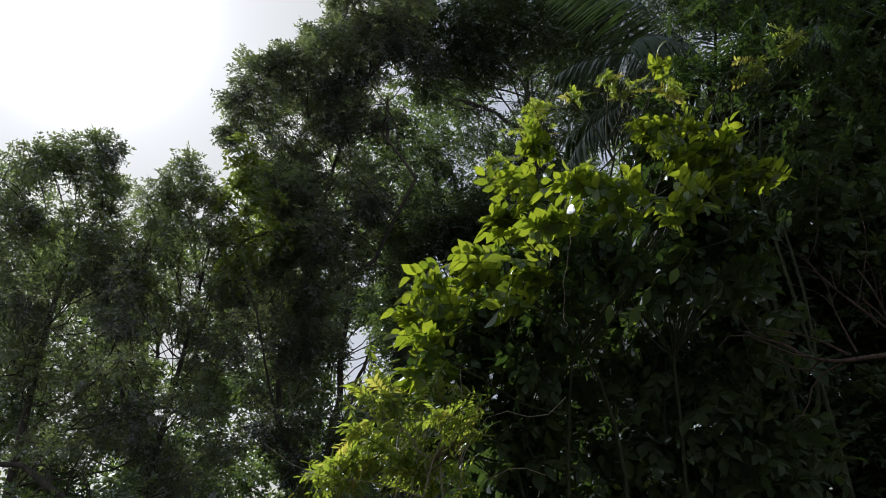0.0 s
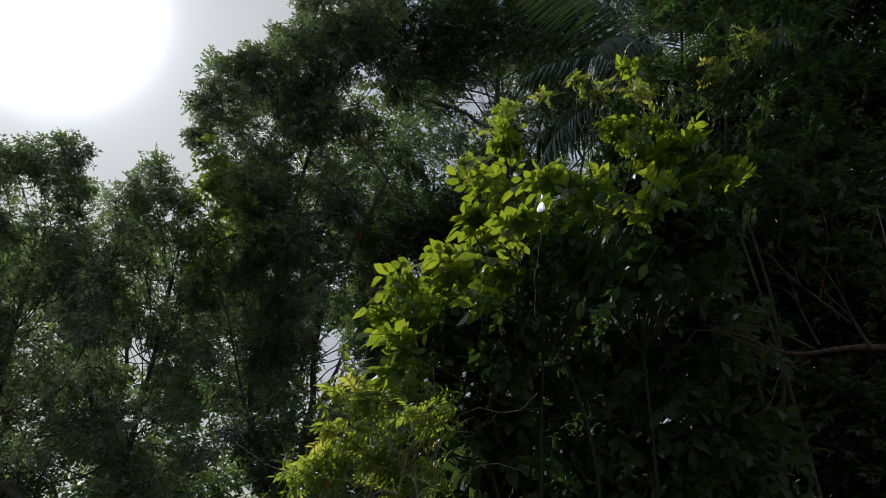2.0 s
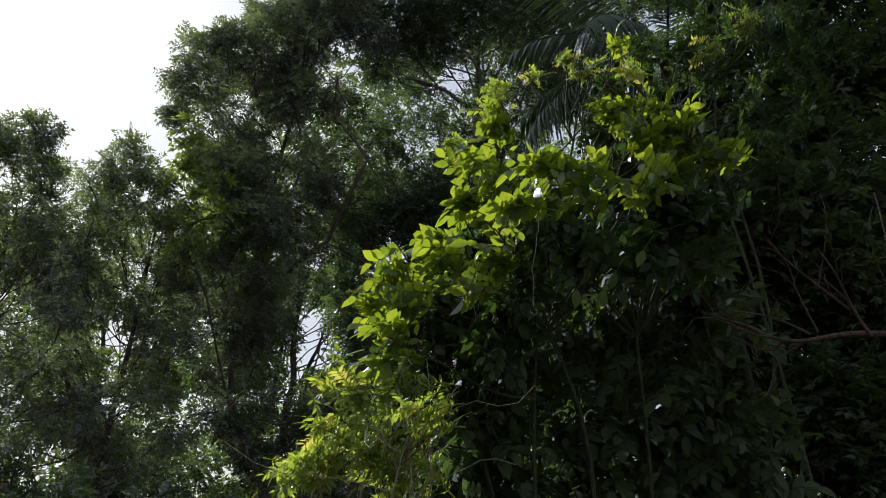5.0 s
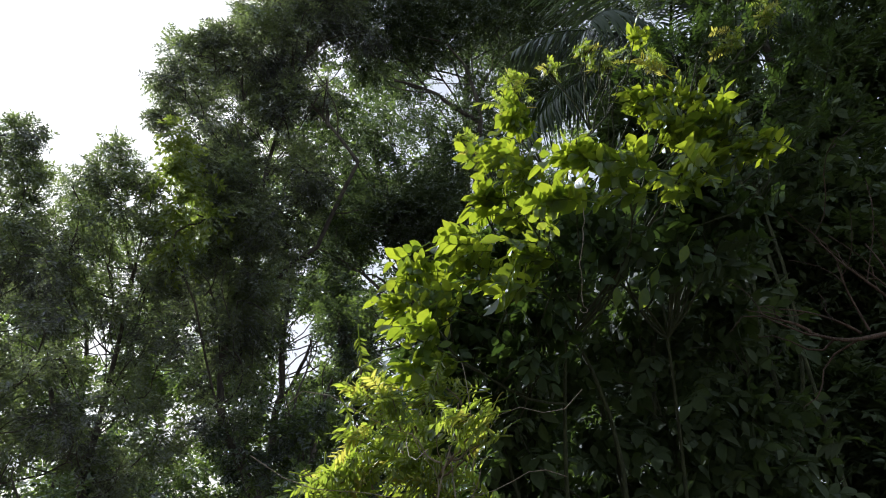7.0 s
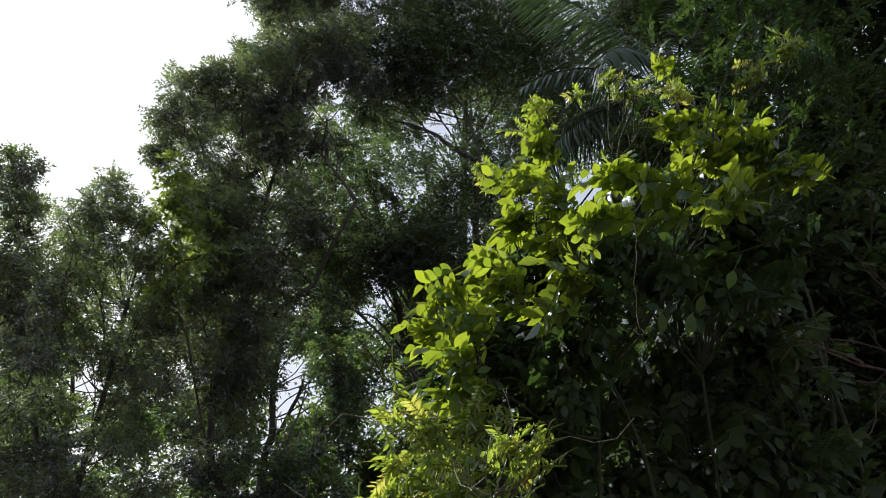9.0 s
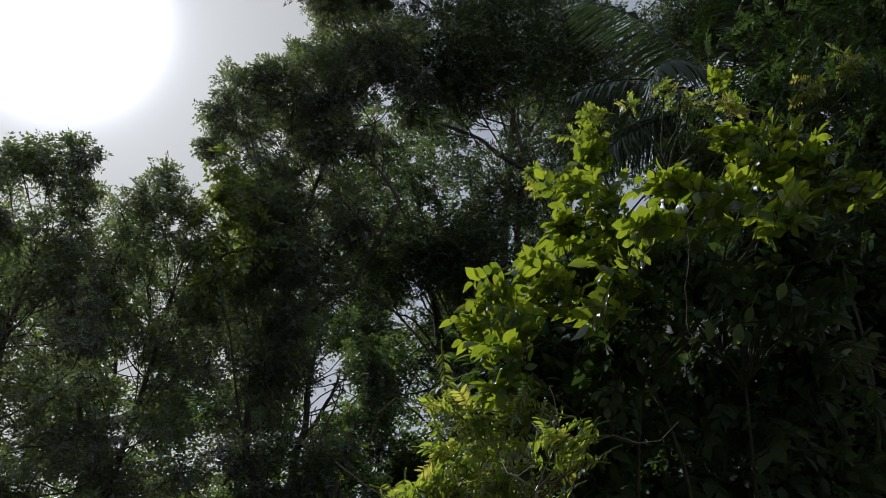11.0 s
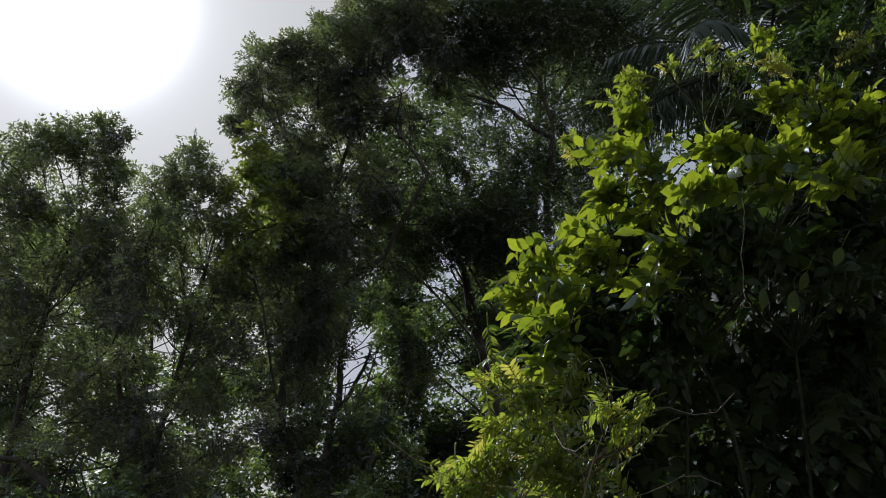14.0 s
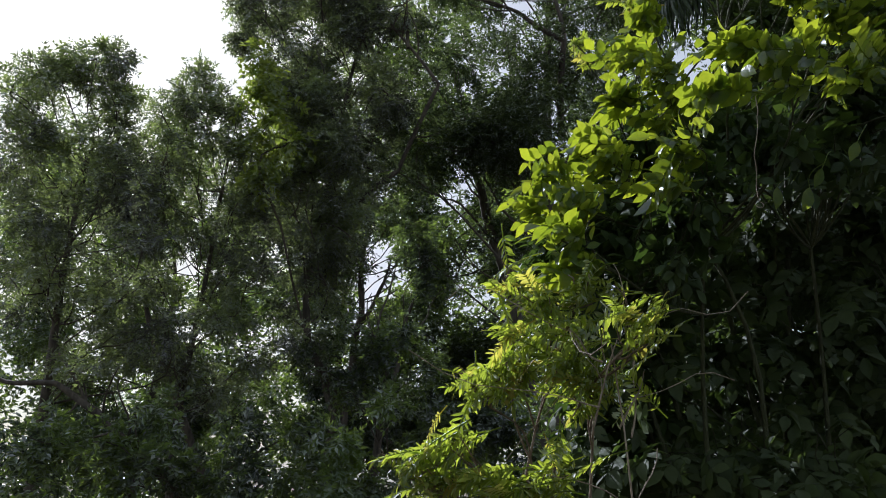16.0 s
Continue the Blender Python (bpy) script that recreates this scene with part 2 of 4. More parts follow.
FINE_TREE = [
    (-0.01, 12.50, 11.79, 1.08), (1.11, 12.50, 12.40, 1.10), (0.72, 12.50, 11.04, 0.67), (-0.37, 12.50, 10.62, 0.66), (1.84, 12.50, 11.49, 0.91), (-0.83, 12.50, 8.64, 0.73),
    (-0.00, 12.50, 8.74, 0.57), (1.13, 12.50, 8.11, 0.62), (1.90, 12.50, 8.72, 0.63), (1.55, 12.50, 9.69, 0.49), (2.40, 12.50, 12.74, 1.06), (-0.11, 12.50, 7.56, 0.81),
    (-0.78, 12.50, 7.26, 0.70), (0.52, 12.50, 7.19, 0.70), (3.24, 12.50, 12.42, 1.05), (2.31, 12.50, 10.05, 0.76), (-1.09, 12.50, 13.43, 1.31), (0.56, 12.50, 13.86, 1.33),
    (2.27, 12.50, 14.46, 1.35), (-1.20, 12.50, 6.56, 0.58), (1.33, 12.50, 7.17, 0.70), (4.05, 12.50, 11.95, 1.04), (2.98, 12.50, 10.68, 0.89), (0.59, 12.50, 9.44, 0.64),
    (2.34, 12.50, 7.71, 0.63),
]
LEANING_TREE = [
    (-0.76, 14.00, 8.35, 0.68), (0.15, 14.00, 8.34, 0.68), (0.99, 14.00, 7.68, 0.67), (-0.73, 14.00, 7.01, 0.44), (1.16, 14.00, 6.52, 0.65), (-0.31, 14.00, 6.08, 0.42),
    (0.54, 14.00, 6.11, 0.43), (-1.01, 14.00, 5.73, 0.37), (1.12, 14.00, 5.40, 0.47), (-1.37, 14.00, 7.78, 0.56), (1.63, 14.00, 5.89, 0.53),
]
TREE_CLIMBER = [
    (-3.26, 10.60, 7.60, 0.17), (-3.12, 10.60, 7.24, 0.24), (-3.15, 10.60, 6.78, 0.25), (-3.14, 10.60, 6.36, 0.27), (-3.11, 10.60, 5.99, 0.25), (-3.11, 10.60, 5.68, 0.19),
    (-2.86, 10.60, 6.77, 0.22), (-2.72, 10.60, 6.22, 0.21),
]
SLIM_TREE = [
    (-0.72, 13.00, 5.14, 0.29), (-0.40, 13.00, 4.68, 0.33), (-1.28, 13.00, 4.12, 0.37), (-0.89, 13.00, 5.63, 0.29),
    (-1.85, 11.40, 3.66, 0.34), (-1.45, 11.40, 3.23, 0.33), (-0.96, 11.40, 3.60, 0.30), (-0.69, 11.40, 3.08, 0.34), (-1.05, 11.40, 2.61, 0.36), (-1.64, 11.40, 2.68, 0.36), (-2.11, 11.40, 3.06, 0.34),
]
GAP_TREE = [
    (-1.74, 17.00, 7.27, 0.44), (-2.37, 17.00, 7.21, 0.44), (-1.08, 17.00, 6.67, 0.33), (-2.59, 17.00, 6.11, 0.44), (-1.52, 17.00, 4.71, 0.49), (-3.08, 17.00, 5.30, 0.43),
]
SAPLING = [
    (-5.30, 13.00, 5.47, 0.43), (-4.77, 13.00, 5.84, 0.39), (-5.55, 13.00, 4.65, 0.37), (-4.39, 13.00, 5.26, 0.33), (-5.05, 13.00, 4.51, 0.28),
]
FAR_TREE = [
    (-0.87, 18.00, 9.08, 0.71), (-1.24, 18.00, 7.98, 0.58), (0.79, 18.00, 7.90, 0.83), (1.45, 18.00, 8.57, 0.85), (-0.68, 18.00, 7.31, 0.68), (-0.45, 18.00, 6.35, 0.53),
    (0.87, 18.00, 6.76, 0.74), (-0.91, 18.00, 5.76, 0.66), (-1.30, 18.00, 4.68, 0.77), (-0.24, 18.00, 4.40, 0.89), (0.77, 18.00, 4.62, 0.77), (1.79, 18.00, 4.97, 0.78),
    (-1.99, 18.00, 4.11, 0.76), (1.69, 18.00, 6.84, 0.82), (-3.00, 18.00, 5.69, 0.52), (-2.94, 18.00, 3.78, 0.62), (-0.14, 18.00, 3.43, 0.87), (-1.82, 18.00, 7.62, 0.48),
    (2.27, 18.00, 6.07, 0.53), (1.37, 18.00, 3.44, 1.00), (-1.31, 18.00, 2.86, 0.98), (-2.70, 18.00, 2.40, 0.97), (-0.01, 18.00, 2.17, 1.09), (-2.83, 18.00, 7.08, 0.61),
]
FAR_TREE_LEFT = [
    (-9.78, 18.00, 8.52, 0.96), (-8.18, 18.00, 8.10, 0.96), (-6.90, 18.00, 9.01, 0.84), (-5.00, 18.00, 7.86, 0.82), (-9.01, 18.00, 6.85, 0.80), (-7.80, 18.00, 6.70, 0.66),
    (-5.45, 18.00, 6.80, 0.67), (-8.41, 18.00, 5.68, 0.65), (-7.48, 18.00, 4.60, 0.88), (-5.51, 18.00, 5.31, 0.64), (-4.03, 18.00, 5.58, 0.78), (-3.62, 18.00, 4.09, 0.63),
    (-8.47, 18.00, 3.41, 0.73), (-6.79, 18.00, 5.31, 0.51), (-5.75, 18.00, 3.65, 0.74), (-3.89, 18.00, 6.27, 0.66), (-10.52, 18.00, 6.69, 1.05), (-9.83, 18.00, 4.63, 1.00),
    (-4.78, 18.00, 3.14, 0.86), (-6.61, 18.00, 2.75, 0.96), (-3.88, 18.00, 2.30, 0.96), (-8.02, 18.00, 1.95, 0.94), (-5.86, 18.00, 1.69, 0.94),
]
UNDERGROWTH = [
    (-4.15, 9.50, 1.86, 0.28), (-4.89, 9.50, 1.92, 0.37), (-2.72, 9.50, 1.98, 0.25), (-3.62, 9.50, 2.14, 0.25), (-1.60, 9.50, 2.02, 0.31), (-0.35, 9.50, 2.06, 0.38),
    (-4.43, 9.50, 1.61, 0.48), (-3.69, 9.50, 1.50, 0.48), (-2.90, 9.50, 1.45, 0.48), (-2.08, 9.50, 1.58, 0.49), (-1.28, 9.50, 1.53, 0.49), (-0.54, 9.50, 1.53, 0.49),
    (0.20, 9.50, 1.53, 0.56), (0.27, 9.50, 2.24, 0.35), (0.79, 9.50, 2.16, 0.51), (1.08, 9.50, 1.60, 0.62), (-5.05, 9.50, 1.34, 0.60), (-0.96, 9.50, 2.37, 0.19),
]
THICKET_TREE = [
    (1.42, 4.40, 4.13, 0.25), (1.57, 4.20, 3.53, 0.36), (1.05, 4.20, 3.15, 0.28), (1.93, 4.20, 3.25, 0.39), (0.78, 4.20, 2.80, 0.27), (1.34, 4.20, 2.79, 0.37),
    (1.79, 4.20, 2.65, 0.39), (2.26, 4.20, 3.02, 0.44), (1.01, 4.20, 2.40, 0.35), (0.71, 4.20, 2.03, 0.31), (1.35, 4.20, 2.14, 0.37), (1.78, 4.20, 2.07, 0.40),
    (2.25, 4.20, 2.25, 0.44), (2.75, 4.50, 3.93, 0.51), (2.49, 4.70, 4.44, 0.43), (3.18, 4.80, 5.18, 0.60), (2.68, 5.00, 5.59, 0.45), (3.59, 5.10, 6.40, 0.73),
    (3.13, 5.20, 6.94, 0.71), (1.17, 4.20, 1.76, 0.41), (1.72, 4.20, 1.68, 0.43), (2.12, 4.70, 4.77, 0.24), (2.50, 5.40, 6.50, 0.35),
]
THICKET_EDGE = [
    (2.63, 4.00, 2.99, 0.45), (3.25, 4.20, 3.84, 0.55), (3.31, 4.40, 4.73, 0.58), (4.05, 4.60, 5.79, 0.74), (2.79, 4.00, 2.64, 0.50), (2.46, 4.00, 2.24, 0.42),
    (2.78, 4.00, 2.01, 0.52), (3.81, 4.70, 6.43, 0.74), (3.25, 4.00, 3.19, 0.62), (3.91, 4.30, 4.60, 0.75), (2.64, 4.20, 3.47, 0.40),
]
# added behind the lit rim to keep sun off the hollow below
SHRUB_BACK = [
    (0.31, 3.10, 2.55, 0.15), (0.25, 3.10, 2.34, 0.15), (0.23, 3.10, 2.14, 0.12), (0.52, 3.10, 2.72, 0.14), (0.76, 3.10, 2.86, 0.10), (1.00, 3.10, 2.95, 0.11),
    (1.25, 3.10, 2.95, 0.17), (0.45, 3.10, 2.89, 0.10), (0.67, 3.10, 2.96, 0.11), (1.11, 3.10, 3.04, 0.11), (0.33, 3.10, 1.97, 0.16), (0.23, 3.10, 1.83, 0.16),
    (0.15, 3.10, 1.67, 0.17), (0.09, 2.90, 2.43, 0.09), (0.08, 2.90, 2.31, 0.09), (0.08, 2.90, 2.16, 0.08),
]
SHRUB_RIM = [
    (0.33, 2.90, 3.29, 0.08), (0.25, 2.80, 3.04, 0.08), (0.19, 2.70, 2.80, 0.08), (0.06, 2.60, 2.59, 0.07), (-0.11, 2.55, 2.44, 0.06), (-0.14, 2.50, 2.31, 0.05),
    (-0.05, 2.40, 2.29, 0.07), (-0.08, 2.30, 2.14, 0.07), (-0.10, 2.30, 2.07, 0.05), (0.10, 2.50, 2.48, 0.09), (0.75, 2.50, 3.13, 0.09),
    (0.98, 2.50, 3.04, 0.10), (0.40, 2.20, 2.72, 0.08), (0.29, 2.10, 2.52, 0.06), (0.53, 2.20, 2.68, 0.10), (0.78, 2.30, 2.72, 0.09), 
    (0.25, 2.30, 2.44, 0.07), (0.20, 2.20, 2.30, 0.05), (1.08, 2.40, 2.92, 0.09), (0.31, 2.60, 2.86, 0.09), (0.34, 2.65, 2.73, 0.08),
    (0.89, 2.42, 3.10, 0.07), (0.98, 2.42, 3.00, 0.07), (0.79, 2.42, 2.98, 0.07), (0.93, 2.42, 2.90, 0.06), (0.95, 2.95, 3.80, 0.04),
]
SHRUB_DARK = [
    (0.66, 3.17, 2.44, 0.16), (0.88, 3.17, 2.52, 0.22), (1.23, 3.17, 2.61, 0.24), (0.46, 3.17, 2.26, 0.26), (0.89, 3.29, 2.38, 0.28), (1.26, 3.17, 2.48, 0.29),
    (0.23, 2.93, 1.99, 0.17), (0.66, 3.17, 2.00, 0.25), (1.02, 3.17, 2.04, 0.28), (1.33, 3.17, 2.13, 0.24), (0.54, 3.17, 1.74, 0.26), (0.94, 3.17, 1.74, 0.26),
    (0.29, 3.17, 1.70, 0.22), (1.37, 3.17, 1.82, 0.26), (0.22, 2.81, 1.52, 0.17), (0.56, 2.81, 1.54, 0.18), (0.85, 2.81, 1.56, 0.18), (0.06, 2.81, 1.55, 0.10),
    (1.95, 3.60, 3.50, 0.36), (1.04, 2.90, 2.69, 0.15),
]
FERNY_SHRUB = [
    (-0.24, 2.20, 2.00, 0.05), (-0.17, 2.10, 1.91, 0.06), (-0.22, 2.10, 1.83, 0.06), (-0.27, 2.10, 1.75, 0.07), (-0.33, 2.10, 1.72, 0.05), (-0.13, 2.10, 1.78, 0.07),
    (-0.01, 1.90, 1.87, 0.05), (0.02, 1.90, 1.81, 0.03), (-0.06, 2.10, 1.72, 0.08), (-0.08, 2.20, 1.88, 0.06), (-0.05, 2.20, 1.98, 0.05),
    (-0.49, 2.00, 1.54, 0.045), (-0.45, 2.00, 1.56, 0.035), (-0.38, 2.00, 1.58, 0.040), (-0.37, 2.00, 1.50, 0.045),
    (-0.43, 2.00, 1.49, 0.035), (-0.27, 2.00, 1.50, 0.055), (-0.21, 2.00, 1.50, 0.045), (-0.15, 2.00, 1.53, 0.035),
]
UPPER_SHRUB = [
    (0.19, 3.50, 3.53, 0.05), (0.24, 3.50, 3.45, 0.05),
    (0.35, 2.95, 3.52, 0.06), (0.52, 2.95, 3.58, 0.04), (0.36, 3.05, 3.47, 0.06), (0.69, 2.95, 3.70, 0.06), (0.84, 2.95, 3.68, 0.04), (0.77, 2.95, 3.63, 0.05),
    (1.01, 2.95, 3.63, 0.06), (1.44, 3.05, 3.86, 0.07), (1.65, 3.05, 4.04, 0.09),
]
UPPER_DARK = [
    (1.40, 3.20, 3.99, 0.17), (1.72, 3.30, 4.23, 0.20), (1.50, 3.40, 4.47, 0.21), (1.86, 3.30, 4.00, 0.23), (1.54, 3.20, 3.78, 0.16), (1.38, 3.50, 4.62, 0.16),
    (2.05, 3.50, 4.72, 0.29), (2.18, 3.40, 4.37, 0.27), (1.86, 3.60, 5.13, 0.34), (2.40, 3.60, 5.22, 0.34), (2.05, 3.30, 3.75, 0.25), (1.70, 3.20, 3.36, 0.18),
    (1.29, 3.35, 4.08, 0.15), (1.42, 3.35, 3.97, 0.15), (1.12, 3.35, 3.95, 0.12), (1.59, 3.35, 4.18, 0.17), (0.98, 3.30, 3.80, 0.08),
]
# ---- end of lobes ----

rng = np.random.default_rng(7)


def reseed(n):
    """Every thing draws from its own row of random numbers."""
    global rng
    rng = np.random.default_rng(n)


# ---- mesh helpers ----
def unit(v):
    return v / np.maximum(np.linalg.norm(v, axis=-1, keepdims=True), 1e-9)


def mesh_from(name, verts, faces, mat, smooth=True):
    """verts (N, 3); faces: an array (M, 4) of quads, or a list of index tuples."""
    me = bpy.data.meshes.new(name)
    if isinstance(faces, np.ndarray):
        k = len(faces)
        me.vertices.add(len(verts))
        me.vertices.foreach_set("co", np.asarray(verts, dtype=np.float32).ravel())
        me.loops.add(k * 4)
        me.loops.foreach_set("vertex_index", faces.astype(np.int32).ravel())
        me.polygons.add(k)
        me.polygons.foreach_set("loop_start", np.arange(0, k * 4, 4, dtype=np.int32))
        me.update(calc_edges=True)
    else:
        me.from_pydata([tuple(v) for v in verts], [], faces)
        me.update()
    me.polygons.foreach_set("use_smooth", np.full(len(me.polygons), smooth))
    me.materials.append(mat)
    return me


class Soup:
    """Collects quads and tubes for one mesh."""

    def __init__(self):
        self.v, self.f, self.n = [], [], 0

    def add(self, verts, faces):
        self.v.append(np.asarray(verts).reshape(-1, 3))
        self.f.append(np.asarray(faces) + self.n)
        self.n += len(self.v[-1])

    def tube(self, points, r0, r1, sides=6):
        p = np.asarray(points, dtype=float)
        k = len(p)
        t = unit(np.gradient(p, axis=0))
        side = unit(np.cross(t, np.array([0.31, 0.87, 0.39])))
        other = np.cross(t, side)
        a = np.linspace(0, 2 * np.pi, sides, endpoint=False)
        r = np.linspace(r0, r1, k)[:, None, None]
        ring = p[:, None] + r * (np.cos(a)[None, :, None] * side[:, None] + np.sin(a)[None, :, None] * other[:, None])
        i, j = np.meshgrid(np.arange(k - 1), np.arange(sides), indexing="ij")
        j2 = (j + 1) % sides
        q = np.stack([i * sides + j, i * sides + j2, (i + 1) * sides + j2, (i + 1) * sides + j], -1).reshape(-1, 4)
        self.add(ring, q)

    def mesh(self, name, mat, smooth=True):
        return mesh_from(name, np.concatenate(self.v), np.concatenate(self.f), mat, smooth)


def bend(a, b, sag=0.15, k=7, seed=None):
    """A crooked way from a to b."""
    g = rng if seed is None else np.random.default_rng(seed)
    a, b = np.asarray(a, float), np.asarray(b, float)
    t = np.linspace(0, 1, k)[:, None]
    d = np.linalg.norm(b - a)
    mid = g.normal(size=3) * sag * d
    mid2 = g.normal(size=3) * sag * d * 0.5
    return a + (b - a) * t + mid * (t * (1 - t)) * 2 + mid2 * np.sin(t * np.pi * 2) * 0.5


def spray_quads(origin, axis, length, pairs, leaf, width, droop=0.0):
    """Leaflets in pairs along little twigs: arrays of origins and axes. Returns (n, 4, 3) corner points."""
    n = len(origin)
    up = np.tile(np.array([0.0, 0.0, 1.0]), (n, 1)) + rng.normal(size=(n, 3)) * 0.45
    side = unit(np.cross(axis, up))
    up = unit(np.cross(side, axis))
    out = []
    for i in range(pairs):
        s = (i + 0.6) / pairs
        base = origin + axis * (length * s)[:, None]
        base[:, 2] -= droop * length * s * s
        for sg in ((-1, 1) if i < pairs - 1 else (-1, 0, 1)):
            d = unit(axis * (0.55 if sg else 1.0) + side * sg * 0.9 + rng.normal(size=(n, 3)) * 0.28 + np.array([0, 0, -droop * 0.6]))
            nn = unit(up + rng.normal(size=(n, 3)) * 0.5)
            w = unit(np.cross(d, nn))
            ll = leaf * rng.uniform(0.65, 1.2, size=(n, 1))
            ww = width * rng.uniform(0.7, 1.15, size=(n, 1)) * 0.5
            lift = nn * ww * 0.35
            m = base + d * ll * 0.45
            out.append(np.stack([base, m - w * ww + lift, base + d * ll - nn * ll * 0.08, m + w * ww + lift], 1))
    return np.concatenate(out)


def crown_mesh(name, lobes, per_m2, leaf, width, pairs, mat, flat=0.85, droop=0.25, core=0.3, length=None, tufts=10, stray=0.05, plume=0.0, clump=(0.22, 0.5)):
    """A crown of many small leaves: every lobe is broken into tufts, with ragged outlines and stray sprays.
    plume: how far the tufts are drawn out into drooping plumes."""
    quads = []
    for x, y, z, r in lobes:
        full = rng.choice((0.55, 0.8, 1.1, 1.5))
        for i in range(tufts):
            way = unit(rng.normal(size=3))
            c = np.array([x, y, z]) + way * r * rng.uniform(0.25, 0.85) * np.array([1, 1.2, flat])
            rr = r * rng.uniform(*clump)
            k = max(4, int(per_m2 * rr * rr * 4 * full * rng.choice((0.25, 0.6, 1.1, 1.9))))
            d = unit(rng.normal(size=(k, 3)))
            rad = rr * rng.uniform(core, 1.0, size=k) ** 0.6
            rad = np.where(rng.random(k) < stray, rad * 1.6, rad)
            o = d * rad[:, None] * np.array([1, 1, flat])
            if plume:
                out = unit(way * np.array([1, 1, 0.5]) + np.array([0, 0, 0.25]))
                run = o @ out
                o = o * (1 - 0.4 * plume) + out * (run * plume * 1.3)[:, None]
                o[:, 2] -= plume * 0.55 * np.maximum(0, run) ** 2 / rr
            o = o + c
            ax = unit(d * 0.5 + unit(c - np.array([x, y, z]))[None] * (0.6 + plume) + rng.normal(size=(k, 3)) * 0.4 + np.array([0, 0, -droop * 0.5]))
            ln = (length or leaf * 2.2) * rng.uniform(0.6, 1.3, size=k)
            quads.append(spray_quads(o, ax, ln, pairs, leaf, width, droop))
    q = np.concatenate(quads)
    return mesh_from(name, q.reshape(-1, 3), np.arange(len(q) * 4).reshape(-1, 4), mat, smooth=False)


def part(name, me, parent, label=""):
    ob = new(name, me)
    ob.parent = parent
    return tagged(ob, label)


def tree(name, base, lobes, label, trunk_r, fork, per_m2, leaf, width, pairs, mat, group="trees at the wood's edge", lean=(0, 0), twigs=4, way=None, deep=(), **kw):
    """A tapered, crooked trunk, a limb to each lobe of the crown with its twigs, and the leaves.
    deep: how many radii further back the crown goes on behind its near side."""
    reseed(int(base[0] * 97 + base[1] * 131) % 9973)
    root = new(name)
    root.location = (base[0], base[1], 0)
    tagged(root, label, "tree", group)
    off = np.array([base[0], base[1], 0.0])
    local = [(x - base[0], y - base[1], z, r) for x, y, z, r in lobes]
    behind = [(x * (1 + k * r / y) - base[0], y + k * r - base[1], 1.5 + (z - 1.5) * (1 + k * r / y), r) for x, y, z, r in lobes for k in deep]
    top = max(p[2] for p in local) * 0.86
    stem = bend((0, 0, -0.1), (lean[0], lean[1], top), 0.05, 12)
    if way:
        w = [np.array(q) - off for q in way]
        stem = np.concatenate([bend(a, b, 0.04, 5)[:-1] for a, b in zip(w, w[1:])] + [w[-1][None]])
    s = Soup()
    s.tube(stem, trunk_r, trunk_r * 0.22, 9)
    part("trunk", s.mesh("trunk", BARK), root, "crooked grey-brown trunk")
    hs = stem[:, 2]
    for x, y, z, r in local:
        zz = np.clip(z * 0.86 - 0.5 * math.hypot(x, y) * fork, 0.8, top * 0.96)
        i = int(np.argmin(abs(hs - zz)))
        limb = Soup()
        way = bend(stem[i], (x, y, z), 0.2, 8)
        thick = trunk_r * (1 - 0.7 * i / len(stem)) * 0.22
        limb.tube(way, thick, max(0.008, r * 0.02), 6)
        for _ in range(twigs):
            d = unit(rng.normal(size=3))
            limb.tube(bend(way[int(rng.integers(4, 8))], np.array([x, y, z]) + d * r * 0.95, 0.2, 5), max(0.008, r * 0.022), 0.004, 4)
        part("limb", limb.mesh("limb", BARK), root)
    part("crown", crown_mesh("crown", local + behind, per_m2, leaf, width, pairs, mat, **kw), root, "dense small green leaves")
    return root


# ---- ground ----
def ground_sheet():
    n = 60
    g = np.linspace(-1, 1, n)
    g = np.sign(g) * abs(g) ** 3 * 1500
    x, y = np.meshgrid(g, g, indexing="ij")
    z = np.array([[noise.noise((a * 0.2, b * 0.2, 0)) * 0.12 if abs(a) < 60 and abs(b) < 60 else 0.0 for b in g] for a in g]) - 0.1
    v = np.stack([x, y, z], -1).reshape(-1, 3)
    i, j = np.meshgrid(np.arange(n - 1), np.arange(n - 1), indexing="ij")
    q = np.stack([i * n + j, (i + 1) * n + j, (i + 1) * n + j + 1, i * n + j + 1], -1).reshape(-1, 4)
    tagged(new("ground", mesh_from("ground", v, q, SOIL)), "brown earth and leaf litter under the trees", "ground", kind="structure")


ground_sheet()

# ---- trees ----
left = tree("tree", (-5.6, 10.6), LEFT_TREE, "tall tree with feathery dark-green crown against the sky", 0.09, 0.5, 74, 0.082, 0.028, 5, CROWN_LEAF, droop=0.22, length=0.19, tufts=11, deep=(1.8,), clump=(0.26, 0.5), plume=0.25)
tree("tree", (-3.9, 11.6), MIDDLE_TREE, "slender tree with a rounded dark-green crown", 0.08, 0.5, 80, 0.08, 0.028, 5, CROWN_LEAF, droop=0.22, length=0.19, tufts=11, deep=(1.8,), clump=(0.26, 0.5), plume=0.25)
big = tree("tree", (-1.9, 12.2), BIG_TREE, "large spreading tree with a heavy dark-green crown", 0.10, 0.5, 112, 0.084, 0.029, 5, CROWN_LEAF, droop=0.25, length=0.19, tufts=11, deep=(1.7, 3.2), clump=(0.26, 0.5), plume=0.3, way=((-2.05, 12, -0.1), (-2.0, 12, 1.9), (-1.9, 12, 2.57), (-2.43, 12, 3.42), (-2.5, 12.1, 5.0), (-2.2, 12.1, 7.5), (-1.8, 12, 10.2)))
